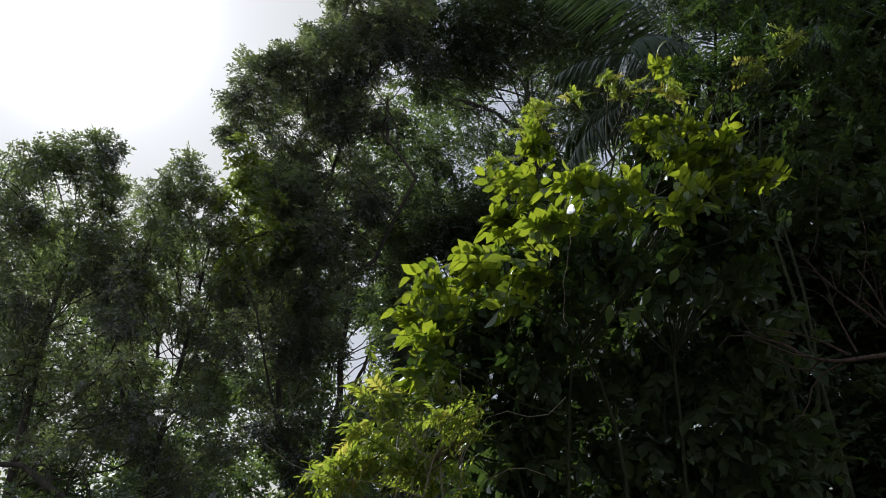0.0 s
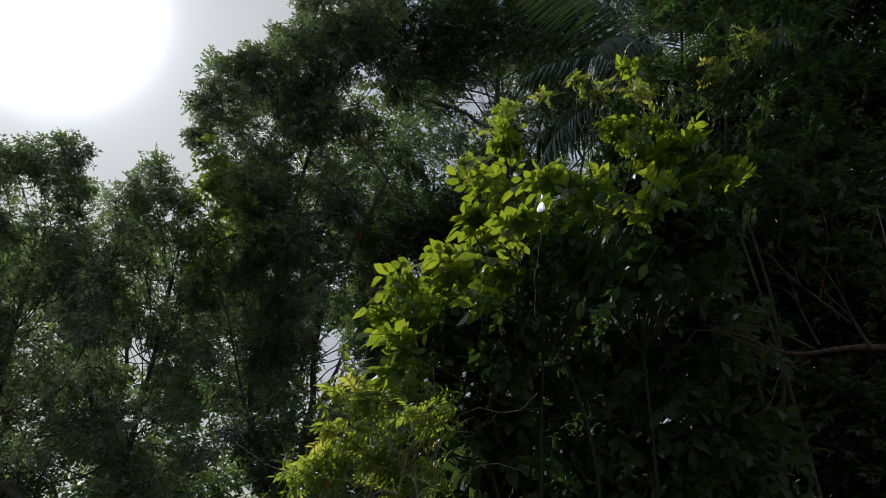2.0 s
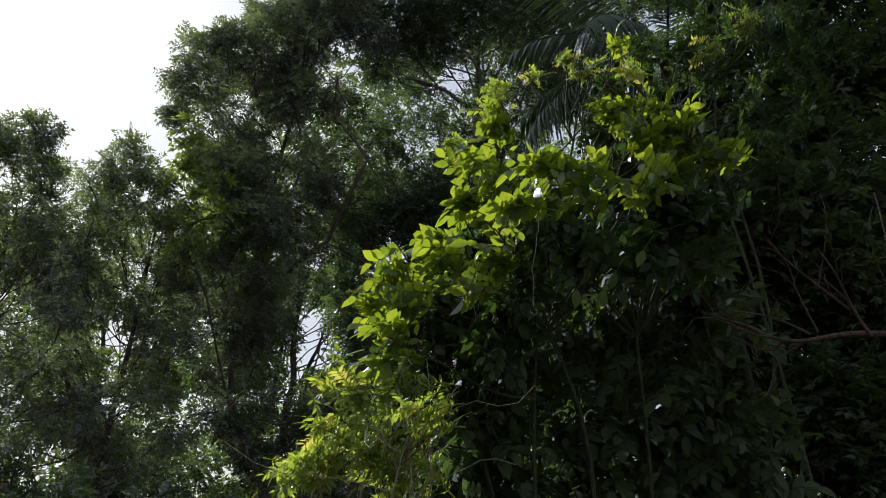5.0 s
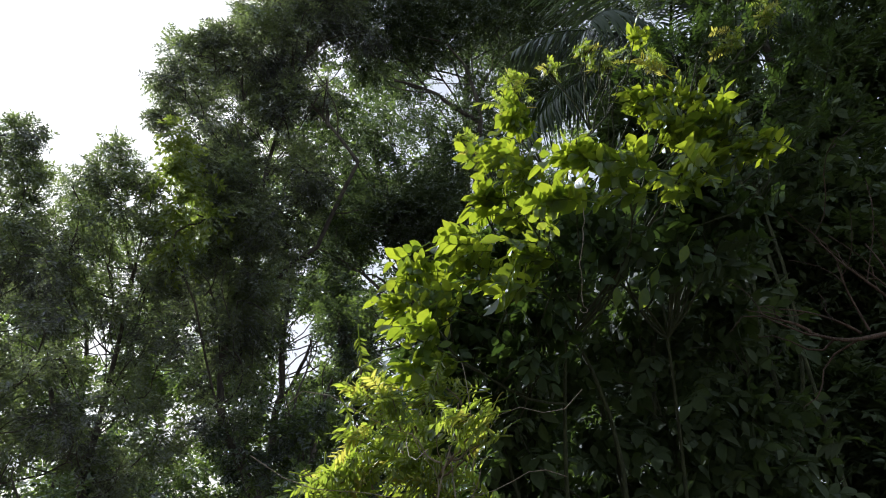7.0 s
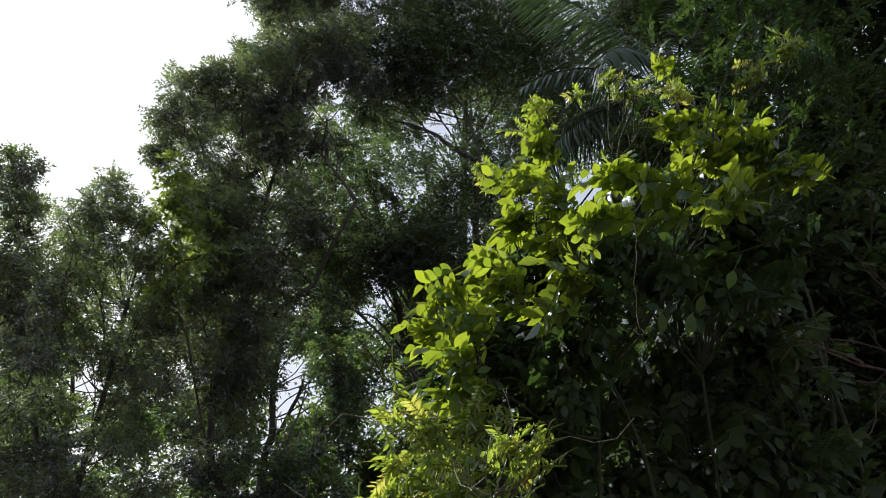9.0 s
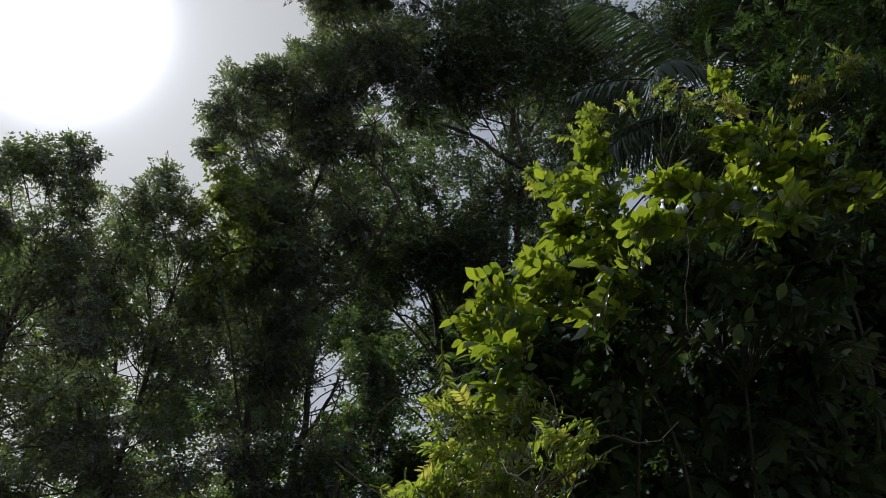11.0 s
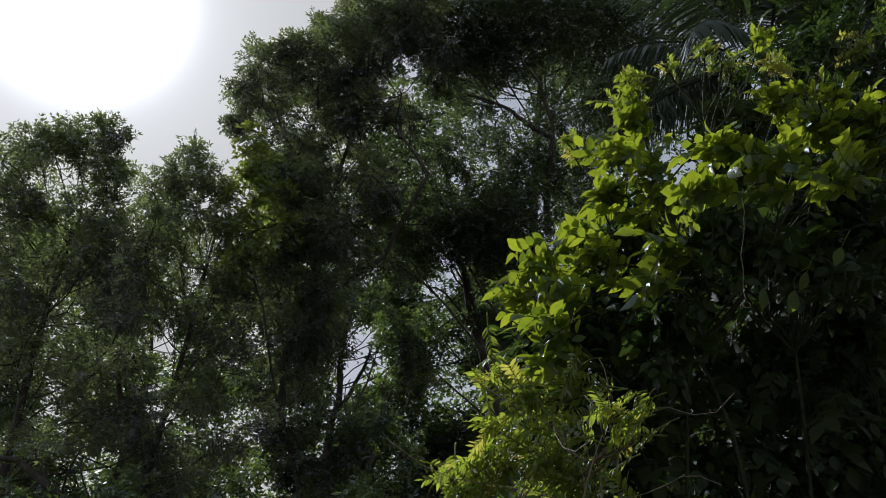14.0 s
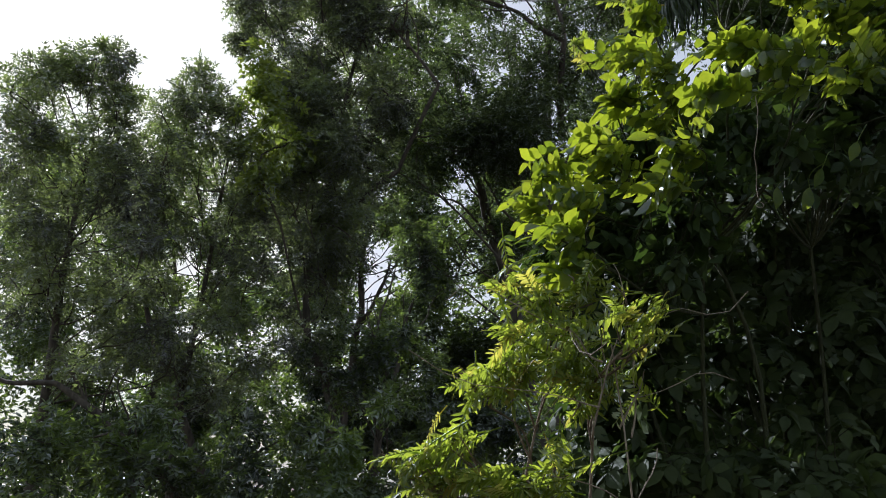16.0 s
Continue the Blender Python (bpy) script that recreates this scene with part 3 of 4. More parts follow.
airy = tree("tree", (1.6, 13.2), FINE_TREE + [(4.59, 12.5, 13.31, 0.7), (5.17, 12.5, 12.78, 0.6), (5.83, 12.5, 13.42, 0.8)], "tall tree with thin airy foliage and bare inner limbs", 0.17, 0.5, 44, 0.095, 0.027, 5, FINE_LEAF, tufts=15, clump=(0.4, 0.85))
tree("tree", (1.9, 14.0), LEANING_TREE, "leaning tree with a bare slanting trunk and loose foliage", 0.15, 0.5, 120, 0.085, 0.037, 4, TREE_LEAF, way=((1.9, 14, -0.1), (1.1, 14, 3.6), (0.61, 14, 5.73), (0.27, 14, 6.97), (-0.02, 14, 7.67), (-0.3, 14, 8.6)))
tree("tree", (-2.5, 19.0), FAR_TREE, "tree deeper in the wood with pale gaps between its limbs", 0.14, 0.5, 190, 0.12, 0.055, 3, TREE_LEAF, tufts=15)
deep_tree = tree("tree", (-7.5, 19.0), FAR_TREE_LEFT, "tree deeper in the wood behind lower growth", 0.14, 0.5, 92, 0.13, 0.06, 3, TREE_LEAF, tufts=13)
tree("tree", (-1.6, 13.0), SLIM_TREE, "slim dark tree leaning towards the gap", 0.10, 0.5, 150, 0.085, 0.04, 4, TREE_LEAF, way=((-1.6, 13, -0.1), (-1.44, 13, 1.23), (-1.21, 13, 2.92), (-0.9, 13, 4.4)))
forked = tree("tree", (-2.5, 17.0), GAP_TREE, "forked tree with a dark trunk before a pale gap", 0.14, 0.5, 180, 0.12, 0.055, 3, TREE_LEAF, way=((-2.5, 17, -0.1), (-2.47, 17, 2.04), (-2.42, 17, 3.34), (-2.18, 17, 4.97), (-2.23, 17, 6.42), (-2.2, 17, 7.5)))
sapling = tree("tree", (-3.4, 13.0), SAPLING, "slender tree with a pale slanting trunk", 0.09, 0.5, 140, 0.085, 0.04, 4, TREE_LEAF, way=((-3.4, 13, -0.1), (-4.47, 13, 2.18), (-5.36, 13, 4.02), (-5.7, 13, 5.2)))
# leaf colour of these two trees is dimmed to read as shade
tree("tree", (2.6, 4.7), THICKET_TREE, "dense tree overhanging the shrubs, leaves coloured as if shaded", 0.09, 0.5, 650, 0.074, 0.037, 4, SHADE_TONED_LEAF, group="trees beside the path", twigs=5)
tree("tree", (4.0, 4.6), THICKET_EDGE, "dense tree at the edge of the thicket, leaves coloured as if shaded", 0.09, 0.5, 650, 0.075, 0.038, 4, SHADE_TONED_LEAF, group="trees beside the path", twigs=4)


def climber(lobes):
    """A climbing plant with paler drooping leaves on the sunny side of the large tree."""
    reseed(52)
    root = new("climber")
    root.location = (-2.6, 11.2, 0)
    tagged(root, "climbing plant with yellow-green leaves on the large tree", "climber")
    local = [(x + 2.6, y - 11.2, z, r) for x, y, z, r in lobes]
    s = Soup()
    zs = sorted(local, key=lambda q: q[2])
    foot = [(0.55, 0.66, -0.1), (0.6, 0.66, 1.9), (0.7, 0.66, 2.6), (0.17, 0.66, 3.45), zs[0][:3]]
    s.tube(np.concatenate([bend(a, b, 0.04, 4)[:-1] for a, b in zip(foot, foot[1:])] + [bend(a[:3], b[:3], 0.1, 4)[:-1] for a, b in zip(zs, zs[1:])] + [np.array([zs[-1][:3]])]), 0.025, 0.006, 6)
    part("stem", s.mesh("stem", BARK), root)
    part("foliage", crown_mesh("foliage", local, 120, 0.11, 0.055, 4, CLIMBER_LEAF, droop=0.5, tufts=8), root)
    return root


creeper = climber(TREE_CLIMBER)


def bare_limbs(root, ways):
    """Further limbs that show bare through thin foliage."""
    bx, by, _ = root.location
    for r0, *ends in ways:
        limb = Soup()
        p = np.concatenate([bend(a, b, 0.06, 7)[:-1] for a, b in zip(ends, ends[1:])] + [np.array([ends[-1]])])
        limb.tube(p - np.array([bx, by, 0]), r0, r0 * 0.25, 7)
        for _ in range(5):
            i = int(rng.integers(2, len(p) - 1))
            limb.tube(bend(p[i], p[i] + unit(rng.normal(size=3) + np.array([-0.3, 0, 0.6])) * rng.uniform(0.5, 1.1), 0.15, 6) - np.array([bx, by, 0]), r0 * 0.3, 0.006, 5)
        part("limb", limb.mesh("limb", BARK), root)


bare_limbs(airy, ((0.07, (1.7, 13.0, 7.6), (1.59, 12, 8.95), (0.8, 12, 9.5), (0.0, 12, 9.75)), (0.05, (1.59, 12, 8.95), (1.4, 12, 9.9), (0.9, 12, 10.8))))
bare_limbs(forked, ((0.06, (-2.2, 17, 4.8), (-1.72, 17, 5.77), (-1.62, 17, 6.37)), (0.07, (-2.46, 17, 2.3), (-2.9, 17, 3.4), (-3.1, 17, 4.3))))
bare_limbs(sapling, ((0.05, (-3.66, 13, 0.5), (-4.5, 12.4, 1.45), (-5.18, 12, 1.97)),))
bare_limbs(left, ((0.06, (-3.2, 9.9, 0.9), (-3.64, 9.8, 1.41), (-4.24, 9.8, 1.92), (-4.72, 9.8, 2.24), (-5.2, 9.9, 2.9)), (0.05, (-4.5, 9.8, 2.14), (-5.11, 9.8, 2.5), (-5.81, 9.8, 2.53), (-6.4, 9.9, 2.7))))
bare_limbs(big, ((0.045, (-1.9, 12.0, 2.57), (-1.64, 12.0, 3.01), (-1.38, 12.0, 3.6), (-1.2, 12.2, 4.7)), (0.05, (-2.3, 12.1, 5.4), (-1.2, 12.0, 6.4), (-0.57, 11.5, 7.75), (-1.36, 11.5, 8.77), (-1.8, 11.4, 9.3)), (0.04, (-1.1, 11.5, 8.4), (-1.2, 11.5, 9.4))))


def undergrowth(lobes):
    reseed(54)
    root = tagged(new("undergrowth"), "tangled dark-green undergrowth at the foot of the trees", "undergrowth", kind="stuff")
    part("foliage", crown_mesh("foliage", lobes, 110, 0.10, 0.048, 4, TREE_LEAF), root)


undergrowth(UNDERGROWTH)


def far_woods():
    """The depth of the wood behind the trees: leaf masses from the ground up to an uneven roofline, with gaps."""
    reseed(51)
    quads = []
    gaps = ((-2.86, 8.3, 0.38), (-3.0, 7.5, 0.32), (0.43, 7.36, 0.42), (-0.3, 7.3, 0.3), (-9.35, 8.34, 0.55), (-12.9, 6.7, 0.5), (-0.46, 11.5, 0.3), (0.36, 12.6, 0.35), (-6.3, 5.9, 0.4), (1.54, 12.1, 0.3), (-11.9, 5.3, 0.4), (-3.5, 6.1, 0.35), (3.0, 19.8, 0.5), (3.0, 16.6, 0.55), (2.2, 15.4, 0.45), (3.7, 18.4, 0.4))
    for i in range(1150):
        x, y = rng.uniform(-19, 17), rng.uniform(24, 29)
        roof = np.interp(x, (-19, -13, -9.5, -7, -5.5, -3, 3, 17), (13.0, 14.0, 11.0, 11.5, 16.5, 21.0, 25.0, 24.0)) * 0.93
        z = rng.uniform(-0.5, roof)
        r = rng.uniform(0.5, 0.9)
        if any(math.hypot(x * 26 / y - gx, z - gz) < gr + r * 0.75 for gx, gz, gr in gaps):
            continue
        if x < -4 and rng.random() < (0.35 if x < -11 else 0.15 if z < 6 else 0.52 if z < 9 else 0.55) or z < 4.5 and rng.random() < 0.05 or x > 0 and z > 13 and rng.random() < 0.45:
            continue
        k = int(60 * r * r)
        d = unit(rng.normal(size=(k, 3)))
        o = np.array([x, y, z]) + d * (r * rng.uniform(0.2, 1, size=k) ** 0.6)[:, None]
        quads.append(spray_quads(o, unit(d + rng.normal(size=(k, 3)) * 0.6), 0.4 * rng.uniform(0.6, 1.3, size=k), 2, 0.25, 0.12, 0.25))
    q = np.concatenate(quads)
    me = mesh_from("far_woods", q.reshape(-1, 3), np.arange(len(q) * 4).reshape(-1, 4), TREE_LEAF, smooth=False)
    tagged(new("far_woods", me), "deep green wood behind the nearer trees", "woods", kind="stuff")


far_woods()

# unseen added trees close the clearing behind and beside the path, cutting sky light
for x, y, turn, size in ((-12, -12, 40, 1.0), (7, -14, 200, 1.0), (14, -3, 300, 1.1), (-16, 1, 20, 1.0), (12, 7, 70, 1.0)):
    m = pose(x, y, 0, 0, 0, turn)
    ob = copy_thing(deep_tree, m)
    ob.scale = (size, size, size)


# ---- palm ----
def frond(seed, length):
    """A palm frond along +x with an arching midrib and narrow hanging leaflets."""
    g = np.random.default_rng(seed)
    s = Soup()
    t = np.linspace(0, 1, 12)
    way = np.stack([t * length * (1 - 0.12 * t * t), 0.04 * length * np.sin(t * 2), 0.40 * length * t - 0.52 * length * t * t], -1)
    s.tube(way, 0.016, 0.003, 5)
    for u in np.linspace(0.10, 1.0, 60):
        base = np.array([np.interp(u, t, way[:, j]) for j in range(3)])
        for sg in (-1, 1):
            d = unit(np.array([0.42, sg * 0.55, -0.55 - 0.35 * u]) + g.normal(size=3) * 0.07)
            ll = length * 0.26 * math.sin(0.5 + 2.2 * u) * g.uniform(0.85, 1.1)
            w = unit(np.cross(d, np.array([0.2, 0, 1.0]))) * 0.012
            p0, p1, p2 = base, base + d * ll * 0.55, base + d * ll + np.array([0, 0, -ll * 0.3])
            s.add([p0 - w * 0.5, p0 + w * 0.5, p1 + w, p1 - w, p2 - w * 0.1, p2 + w * 0.1], [(0, 1, 2, 3), (3, 2, 5, 4)])
    return s.mesh("frond", PALM_LEAF)


def palm(x, y, z):
    root = new("palm")
    root.location = (x, y, 0)
    tagged(root, "palm with arching dark fronds among the trees", "palm", "trees beside the path")
    s = Soup()
    s.tube(bend((0.15, 0.2, -0.1), (0, 0, z), 0.03, 12), 0.10, 0.07, 9)
    part("trunk", s.mesh("trunk", BARK), root)
    shapes = [frond(i, 1.5 + 0.12 * i) for i in range(3)]
    for i, (turn, tilt) in enumerate(((181, -4), (170, 24), (199, -26), (150, 4), (222, 10), (120, -20), (250, -30), (60, -10), (20, 5), (320, -20), (285, 8), (95, 14))):
        ob = part("frond", shapes[i % 3], root)
        ob.matrix_local = pose(0, 0, z - 0.015 * i, 0, tilt, turn)


palm(2.2, 5.3, 5.5)


# ---- near shrubs ----
def leaflet(s, base, d, nrm, length, width, cup=0.25, curl=0.15):
    """One pointed oval leaflet, folded along its midrib."""
    w = unit(np.cross(d, nrm))
    rows = []
    shape = ((0.0, 0.08), (0.16, 0.55), (0.42, 0.98), (0.66, 0.88), (0.85, 0.42), (1.0, 0.02))
    for t, b in shape:
        c = base + d * length * t - nrm * curl * length * t * t
        h = width * 0.5 * b
        rows += [c - w * h + nrm * h * cup, c, c + w * h + nrm * h * cup]
    f = []
    for i in range(len(shape) - 1):
        a = i * 3
        f += [(a, a + 1, a + 4, a + 3), (a + 1, a + 2, a + 5, a + 4)]
    s.add(rows, f)


def compound_leaf(seed, pairs, length, leaf, width, mat, droop=0.25):
    """A feather-shaped leaf along +x: a thin stalk with leaflets on both sides and one at its tip."""
    global rng
    keep, rng = rng, np.random.default_rng(seed)
    s = Soup()
    k = 7
    t = np.linspace(0, 1, k)
    way = np.stack([t * length, rng.normal() * 0.05 * length * t * t, -droop * length * t * t], -1)
    s.tube(way, 0.0022, 0.001, 4)
    for i in range(pairs + 1):
        u = 0.22 + 0.78 * i / pairs
        base = np.array([np.interp(u, t, way[:, j]) for j in range(3)])
        ax = unit(np.array([1, 0, -2 * droop * u]))
        for sg in ((-1, 1) if i < pairs else (0,)):
            if rng.random() < 0.06:
                continue
            d = unit(ax * (0.62 if sg else 1) + np.array([0, sg * 0.8, -0.12]) + rng.normal(size=3) * 0.13)
            nrm = unit(np.array([0, 0, 1.0]) + rng.normal(size=3) * 0.28)
            nrm = unit(nrm - d * np.dot(nrm, d))
            sc = rng.uniform(0.8, 1.12) * (0.75 + 0.3 * u)
            leaflet(s, base, d, nrm, leaf * sc, width * sc * rng.uniform(0.85, 1.1), rng.uniform(0.05, 0.4), rng.uniform(0.0, 0.3))
    me = s.mesh("leaf", mat)
    rng = keep
    return me


def hanging_leaves(root, top, drops):
    """Long single leaves that hang on bent stalks from the climber's upper end."""
    reseed(58)
    for x, z, length in drops:
        s = Soup()
        a = np.array(top) - np.array(root.location)
        b = a + np.array([x, -0.05, z])
        s.tube(bend(a - np.array([0, 0, 0.3]), b, 0.12, 7), 0.009, 0.005, 5)
        d = unit(np.array([-0.35, -0.1, -1.0]) + rng.normal(size=3) * 0.1)
        n = unit(np.cross(d, np.array([0.6, -0.6, 0.2])))
        leaflet(s, b, d, n, length, length * 0.36, 0.3, 0.2)
        part("hanging_leaf", s.mesh("hanging_leaf", SHADE_DARKENED_LEAF), root, "long dark drooping leaf")


hanging_leaves(creeper, (-3.45, 11.3, 7.2), ((-0.22, 0.20, 0.34), (-0.05, 0.30, 0.28), (0.10, 0.16, 0.30)))

BROAD = [compound_leaf(i, 3 + i % 3, 0.14, 0.064, 0.034, SHRUB_LEAF) for i in range(9)]
BROAD_DARKENED = [compound_leaf(40 + i, 3 + i % 2, 0.135, 0.066, 0.037, SHADE_DARKENED_LEAF) for i in range(6)]
BROAD_SHADE = [compound_leaf(30 + i, 3 + i % 2, 0.15, 0.072, 0.040, SHADE_TONED_LEAF) for i in range(6)]
FERNY = [compound_leaf(60 + i, 10 + i % 3, 0.145, 0.034, 0.0088, YOUNG_LEAF if i == 5 else FERNY_LEAF) for i in range(11)]
FERNY_SHADE = [compound_leaf(90 + i, 8 + i % 2, 0.16, 0.042, 0.0125, SHADE_DARKENED_LEAF) for i in range(6)]


def leaf_pose(p, d, roll, size):
    """A pose whose x runs along d and whose z is as upright as it can be, turned by roll about x."""
    x = Vector(d).normalized()
    y = Vector((0, 0, 1)).cross(x)
    y = y.normalized() if y.length > 1e-3 else Vector((0, 1, 0))
    z = x.cross(y)
    m = Matrix((x, y, z)).transposed().to_4x4()
    return Matrix.Translation(p) @ m @ Matrix.Rotation(roll, 4, "X") @ Matrix.Diagonal((size, size, size, 1))


def scatter(lobes, per_lobe, out, flat=0.9):
    """Leaf poses round lobes, each with its lobe's number; out: the way that the foliage leans."""
    rows = []
    for i, (x, y, z, r) in enumerate(lobes):
        for _ in range(max(3, int(per_lobe * (r / 0.08) ** 1.6))):
            d = unit(rng.normal(size=3))
            o = np.array([x, y, z]) + d * r * rng.uniform(0.1, 1.35) * np.array([1, 1, flat])
            ax = unit(d * 0.15 + np.array(out) * 2.0 + rng.normal(size=3) * np.array([0.5, 0.4, 0.33]))
            size = rng.uniform(0.68, 1.18)
            rows.append((o - ax * 0.115 * size, ax, 0.6 + rng.normal() * 0.65, size, i))
    return rows


def joined(meshes, poses, name, mat):
    """Many leaves as one mesh."""
    src = []
    for me in meshes:
        v = np.empty(len(me.vertices) * 3)
        me.vertices.foreach_get("co", v)
        f = np.empty(len(me.loops), dtype=np.int32)
        me.loops.foreach_get("vertex_index", f)
        src.append((v.reshape(-1, 3), f.reshape(-1, 4)))
    s = Soup()
    for i, (o, ax, roll, size, _) in enumerate(poses):
        m = np.array(leaf_pose(o, ax, roll, size))
        v, f = src[i % len(src)]
        s.add(v @ m[:3, :3].T + m[:3, 3], f)
    return s.mesh(name, mat)


def shrub(name, base, lobes, label, lit, shade, shade_mat, per_lobe, out, singles=280, thick=0.018, depth=0.1, twig=None):
    reseed(int(base[0] * 970 + base[1] * 1310) % 9973)
    root = new(name)
    root.location = (base[0], base[1], 0)
    tagged(root, label, "shrub", "shrubs beside the path")
    local = [(x - base[0], y - base[1], z, r) for x, y, z, r in lobes]
    mains = []
    for i in range(4):
        x, y, z, r = local[(i * len(local)) // 4]
        b = Soup()
        way = bend((rng.normal() * 0.15, rng.normal() * 0.15, -0.12), (x * 0.7, y * 0.7 + depth, z * 0.9), 0.08, 14)
        b.tube(way, thick, thick * 0.3, 7)
        mains.append(way)
        part("stem", b.mesh("stem", twig or GREEN_TWIG), root)
    pts = np.concatenate(mains)
    branches = []
    for x, y, z, r in local:
        b = Soup()
        c = np.array([x, y, z])
        cost = np.linalg.norm(pts - c, axis=1) + 0.6 * np.maximum(0, pts[:, 2] - (z - 0.15))
        way = bend(pts[int(np.argmin(cost))], c, 0.12, 9)
        b.tube(way, thick * 0.28, 0.0025, 6)
        for _ in range(4):
            b.tube(bend(way[int(rng.integers(4, 9))], c + unit(rng.normal(size=3)) * r, 0.2, 5), 0.0035, 0.0012, 4)
        branches.append(part("branch", b.mesh("branch", twig or GREEN_TWIG), root))
    poses = scatter(local, per_lobe, out)
    order = rng.permutation(len(poses))
    for i in order[:singles]:
        o, ax, roll, size, lobe = poses[i]
        ob = part("leaf", lit[int(i) % len(lit)], branches[lobe])
        ob.matrix_local = leaf_pose(o, ax, roll, size)
    rest = [poses[i] for i in order[singles:]]
    if rest:
        tagged(part("foliage", joined(shade, rest, "foliage", shade_mat), root), kind="stuff")
    return root


rim = shrub("shrub", (0.9, 2.75), SHRUB_RIM, "leafy shrub with broad yellow-green leaflets lit from behind", BROAD, BROAD, SHRUB_LEAF, 13, (-0.42, -0.15, 0.05), depth=0.45, twig=GREEN_TWIG)
ferny = shrub("shrub", (0.2, 2.3), FERNY_SHRUB, "low shrub with narrow feathery yellow-green leaflets", FERNY, FERNY, FERNY_LEAF, 23, (-0.36, -0.16, -0.06), twig=PALE_TWIG, thick=0.010)
shrub("shrub", (0.9, 3.1), UPPER_SHRUB, "tall shrub with narrow feathery leaflets", FERNY[:6], FERNY[:5], FERNY_LEAF, 20, (-0.3, -0.25, -0.1))
# same feathery leaves, with their shade put into the colour
shrub("shrub", (1.8, 3.5), UPPER_DARK, "tall shrub with narrow feathery leaflets, colour darkened for shade", FERNY_SHADE, FERNY_SHADE, SHADE_DARKENED_LEAF, 8, (-0.2, -0.2, 0.1), singles=60)
# thicket leaves carry their shade in the colour
shrub("shrub", (1.6, 2.9), SHRUB_DARK, "dense thicket of leaves with shade put into their dark green", BROAD_SHADE, BROAD_SHADE, SHADE_TONED_LEAF, 10, (-0.2, -0.4, -0.1))
# inner copies fill the room behind the sunlit leaves, shade put into their colour
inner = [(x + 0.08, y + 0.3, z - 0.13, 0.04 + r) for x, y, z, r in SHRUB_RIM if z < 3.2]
shrub("shrub", (1.0, 3.2), SHRUB_BACK + inner, "broad-leaved shrub behind the sunlit leaves, shade put into its colour", BROAD_DARKENED, BROAD_DARKENED, SHADE_DARKENED_LEAF, 15, (-0.2, -0.2, 0.0), singles=60)


def bare_shrub(base, twigs, label, bark, shoots=6):
    """Bare brown stems and twigs: each from its foot or fork to its tip, with side shoots."""
    reseed(53)
    root = new("bare_shrub")
    root.location = (base[0], base[1], 0)
    tagged(root, label, "shrub", "shrubs beside the path")
    off = np.array([base[0], base[1], 0])
    for r0, a, b in twigs:
        s = Soup()
        way = bend(np.array(a) - off, np.array(b) - off, 0.07, 11)
        s.tube(way, r0, r0 * 0.35, 7)
        for _ in range(shoots):
            i = int(rng.integers(2, 10))
            d = unit(way[i] - way[i - 1]) + rng.normal(size=3) * 0.6
            s.tube(bend(way[i], way[i] + unit(d) * rng.uniform(0.12, 0.35), 0.15, 6), r0 * 0.35, 0.0012, 5)
        part("branch", s.mesh("branch", bark), root)


bare_shrub((1.75, 2.45), (
    (0.016, (1.75, 2.45, -0.1), (1.56, 2.30, 2.19)), (0.011, (1.57, 2.30, 2.20), (1.11, 2.30, 2.19)), (0.0055, (1.12, 2.30, 2.19), (0.96, 2.30, 2.25)),
    (0.005, (1.28, 2.30, 2.19), (1.03, 2.30, 2.26)), (0.006, (1.49, 2.30, 2.19), (1.36, 2.30, 2.49)), (0.005, (1.43, 2.30, 2.28), (1.18, 2.30, 2.54)),
    (0.004, (1.31, 2.30, 2.20), (1.25, 2.30, 2.42)), (0.006, (1.58, 2.35, 2.21), (1.68, 2.40, 2.77)), (0.004, (1.44, 2.30, 2.29), (1.34, 2.30, 2.40))),
    "bare brown twigs of a dry shrub in shade", TWIG, 3)
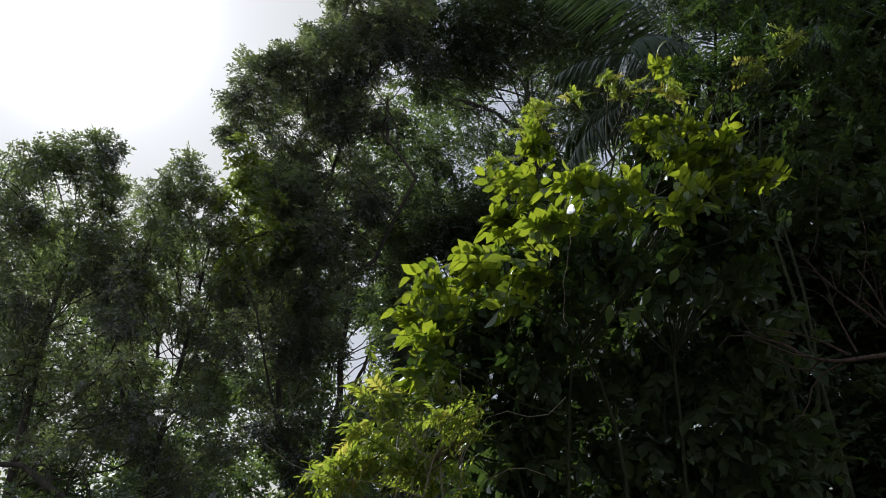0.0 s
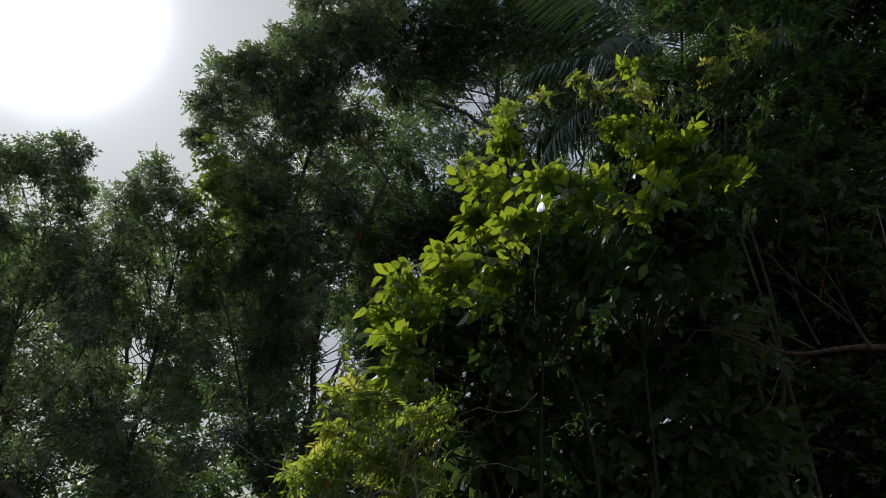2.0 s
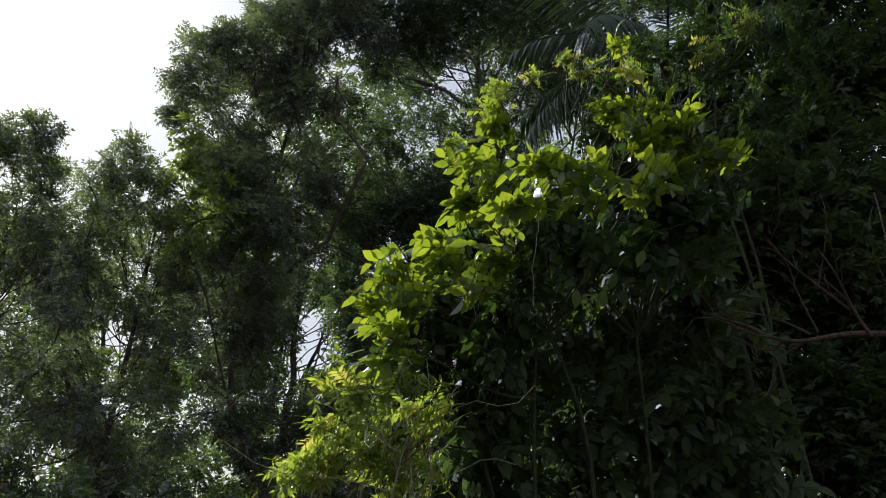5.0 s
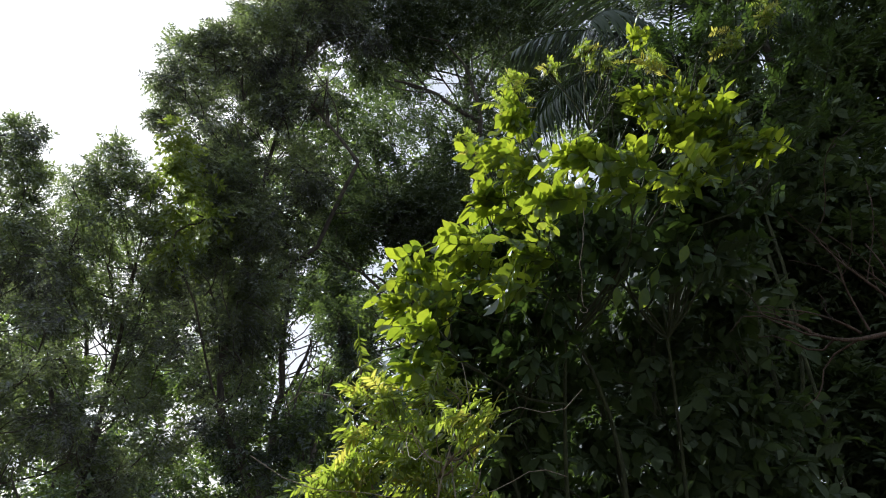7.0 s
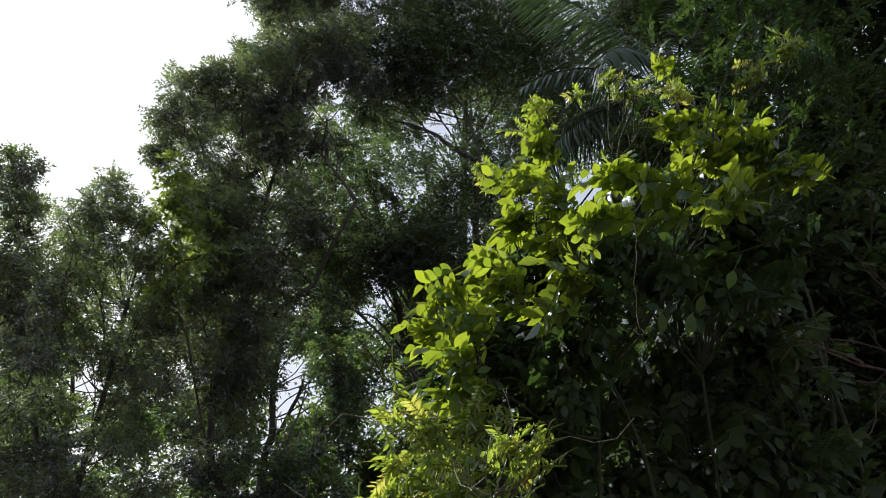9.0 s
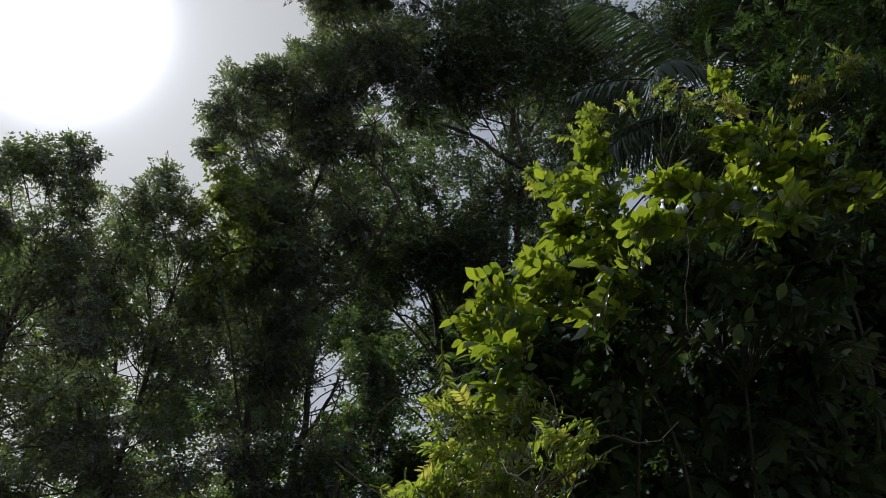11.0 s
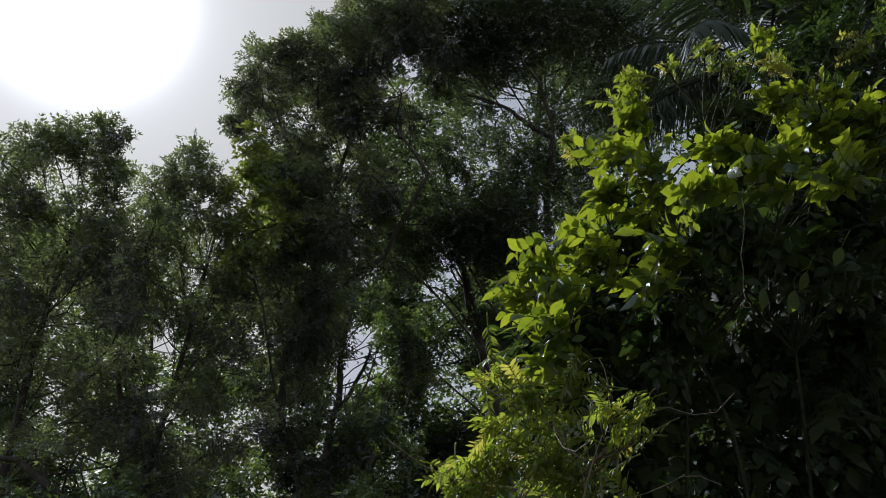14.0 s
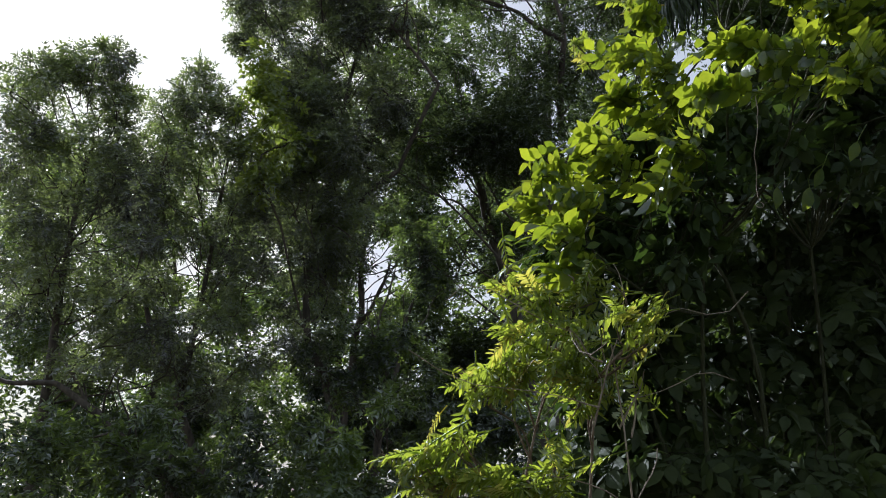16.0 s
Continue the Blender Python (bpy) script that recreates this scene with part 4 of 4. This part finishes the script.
bare_shrub((0.02, 2.1), (
    (0.005, (0.02, 2.1, -0.1), (-0.02, 2.0, 1.80)), (0.0028, (-0.04, 2.0, 1.76), (-0.12, 1.98, 1.83)), (0.0028, (-0.06, 2.02, 1.62), (-0.01, 1.98, 1.81)),
    (0.0025, (-0.05, 2.0, 1.66), (-0.15, 1.98, 1.68)), (0.0025, (0.03, 2.05, 1.60), (0.08, 2.08, 1.84)), (0.0025, (0.0, 2.03, 1.62), (0.06, 2.03, 1.75))),
    "pale dry leafless stalks beside the feathery shrub", DRY_STEM, 2)


def vine(points, root):
    """A thin dry stem that hangs from the shrub, with a small curl at its end."""
    s = Soup()
    p = np.concatenate([bend(a, b, 0.08, 8)[:-1] for a, b in zip(points, points[1:])] + [np.array([points[-1]])])
    t = np.linspace(0, 1.6 * np.pi, 12)
    curl = np.array(points[-1]) + 0.009 * np.stack([np.sin(t), 0.5 * np.cos(t), np.cos(t) - 1], -1)
    way = np.concatenate([p, curl[1:]])
    s.tube(way - np.array(root.location), 0.001, 0.0008, 5)
    part("vine", s.mesh("vine", DRY_STEM), root, "thin dry hanging vine")


def drooping_leaves(root, places, mat=SHRUB_LEAF, label="large limp leaf hanging in shade"):
    """Large single leaves that hang limp on their stalks in the shade of the shrub."""
    reseed(59)
    for x, y, z, length in places:
        s = Soup()
        p = np.array([x, y, z]) - np.array(root.location)
        s.tube(bend(p + length * np.array([0.8, 0.5, 1.1]), p, 0.12, 7), 0.0016, 0.001, 5)
        d = unit(np.array([-0.3, -0.1, -1.0]) + rng.normal(size=3) * 0.12)
        n = unit(np.cross(d, np.array([1.0, 0.25, 0.0]) + rng.normal(size=3) * 0.15))
        leaflet(s, p, d, n, length, length * 0.48, 0.25, 0.12)
        part("drooping_leaf", s.mesh("drooping_leaf", mat), root, label)


# withered leaves of the feathery shrub
drooping_leaves(ferny, ((0.06, 1.95, 1.83, 0.05), (0.04, 1.95, 1.80, 0.04), (0.08, 1.96, 1.88, 0.04)), YOUNG_LEAF, "withered brown-yellow leaf")
drooping_leaves(rim, ((0.60, 2.25, 2.30, 0.085), (0.51, 2.25, 2.30, 0.07), (0.64, 2.25, 2.36, 0.06), (0.72, 2.2, 2.42, 0.065)))

vine([(0.33, 1.93, 2.40), (0.315, 1.9, 2.33), (0.30, 1.9, 2.23), (0.302, 1.9, 2.12)], rim)
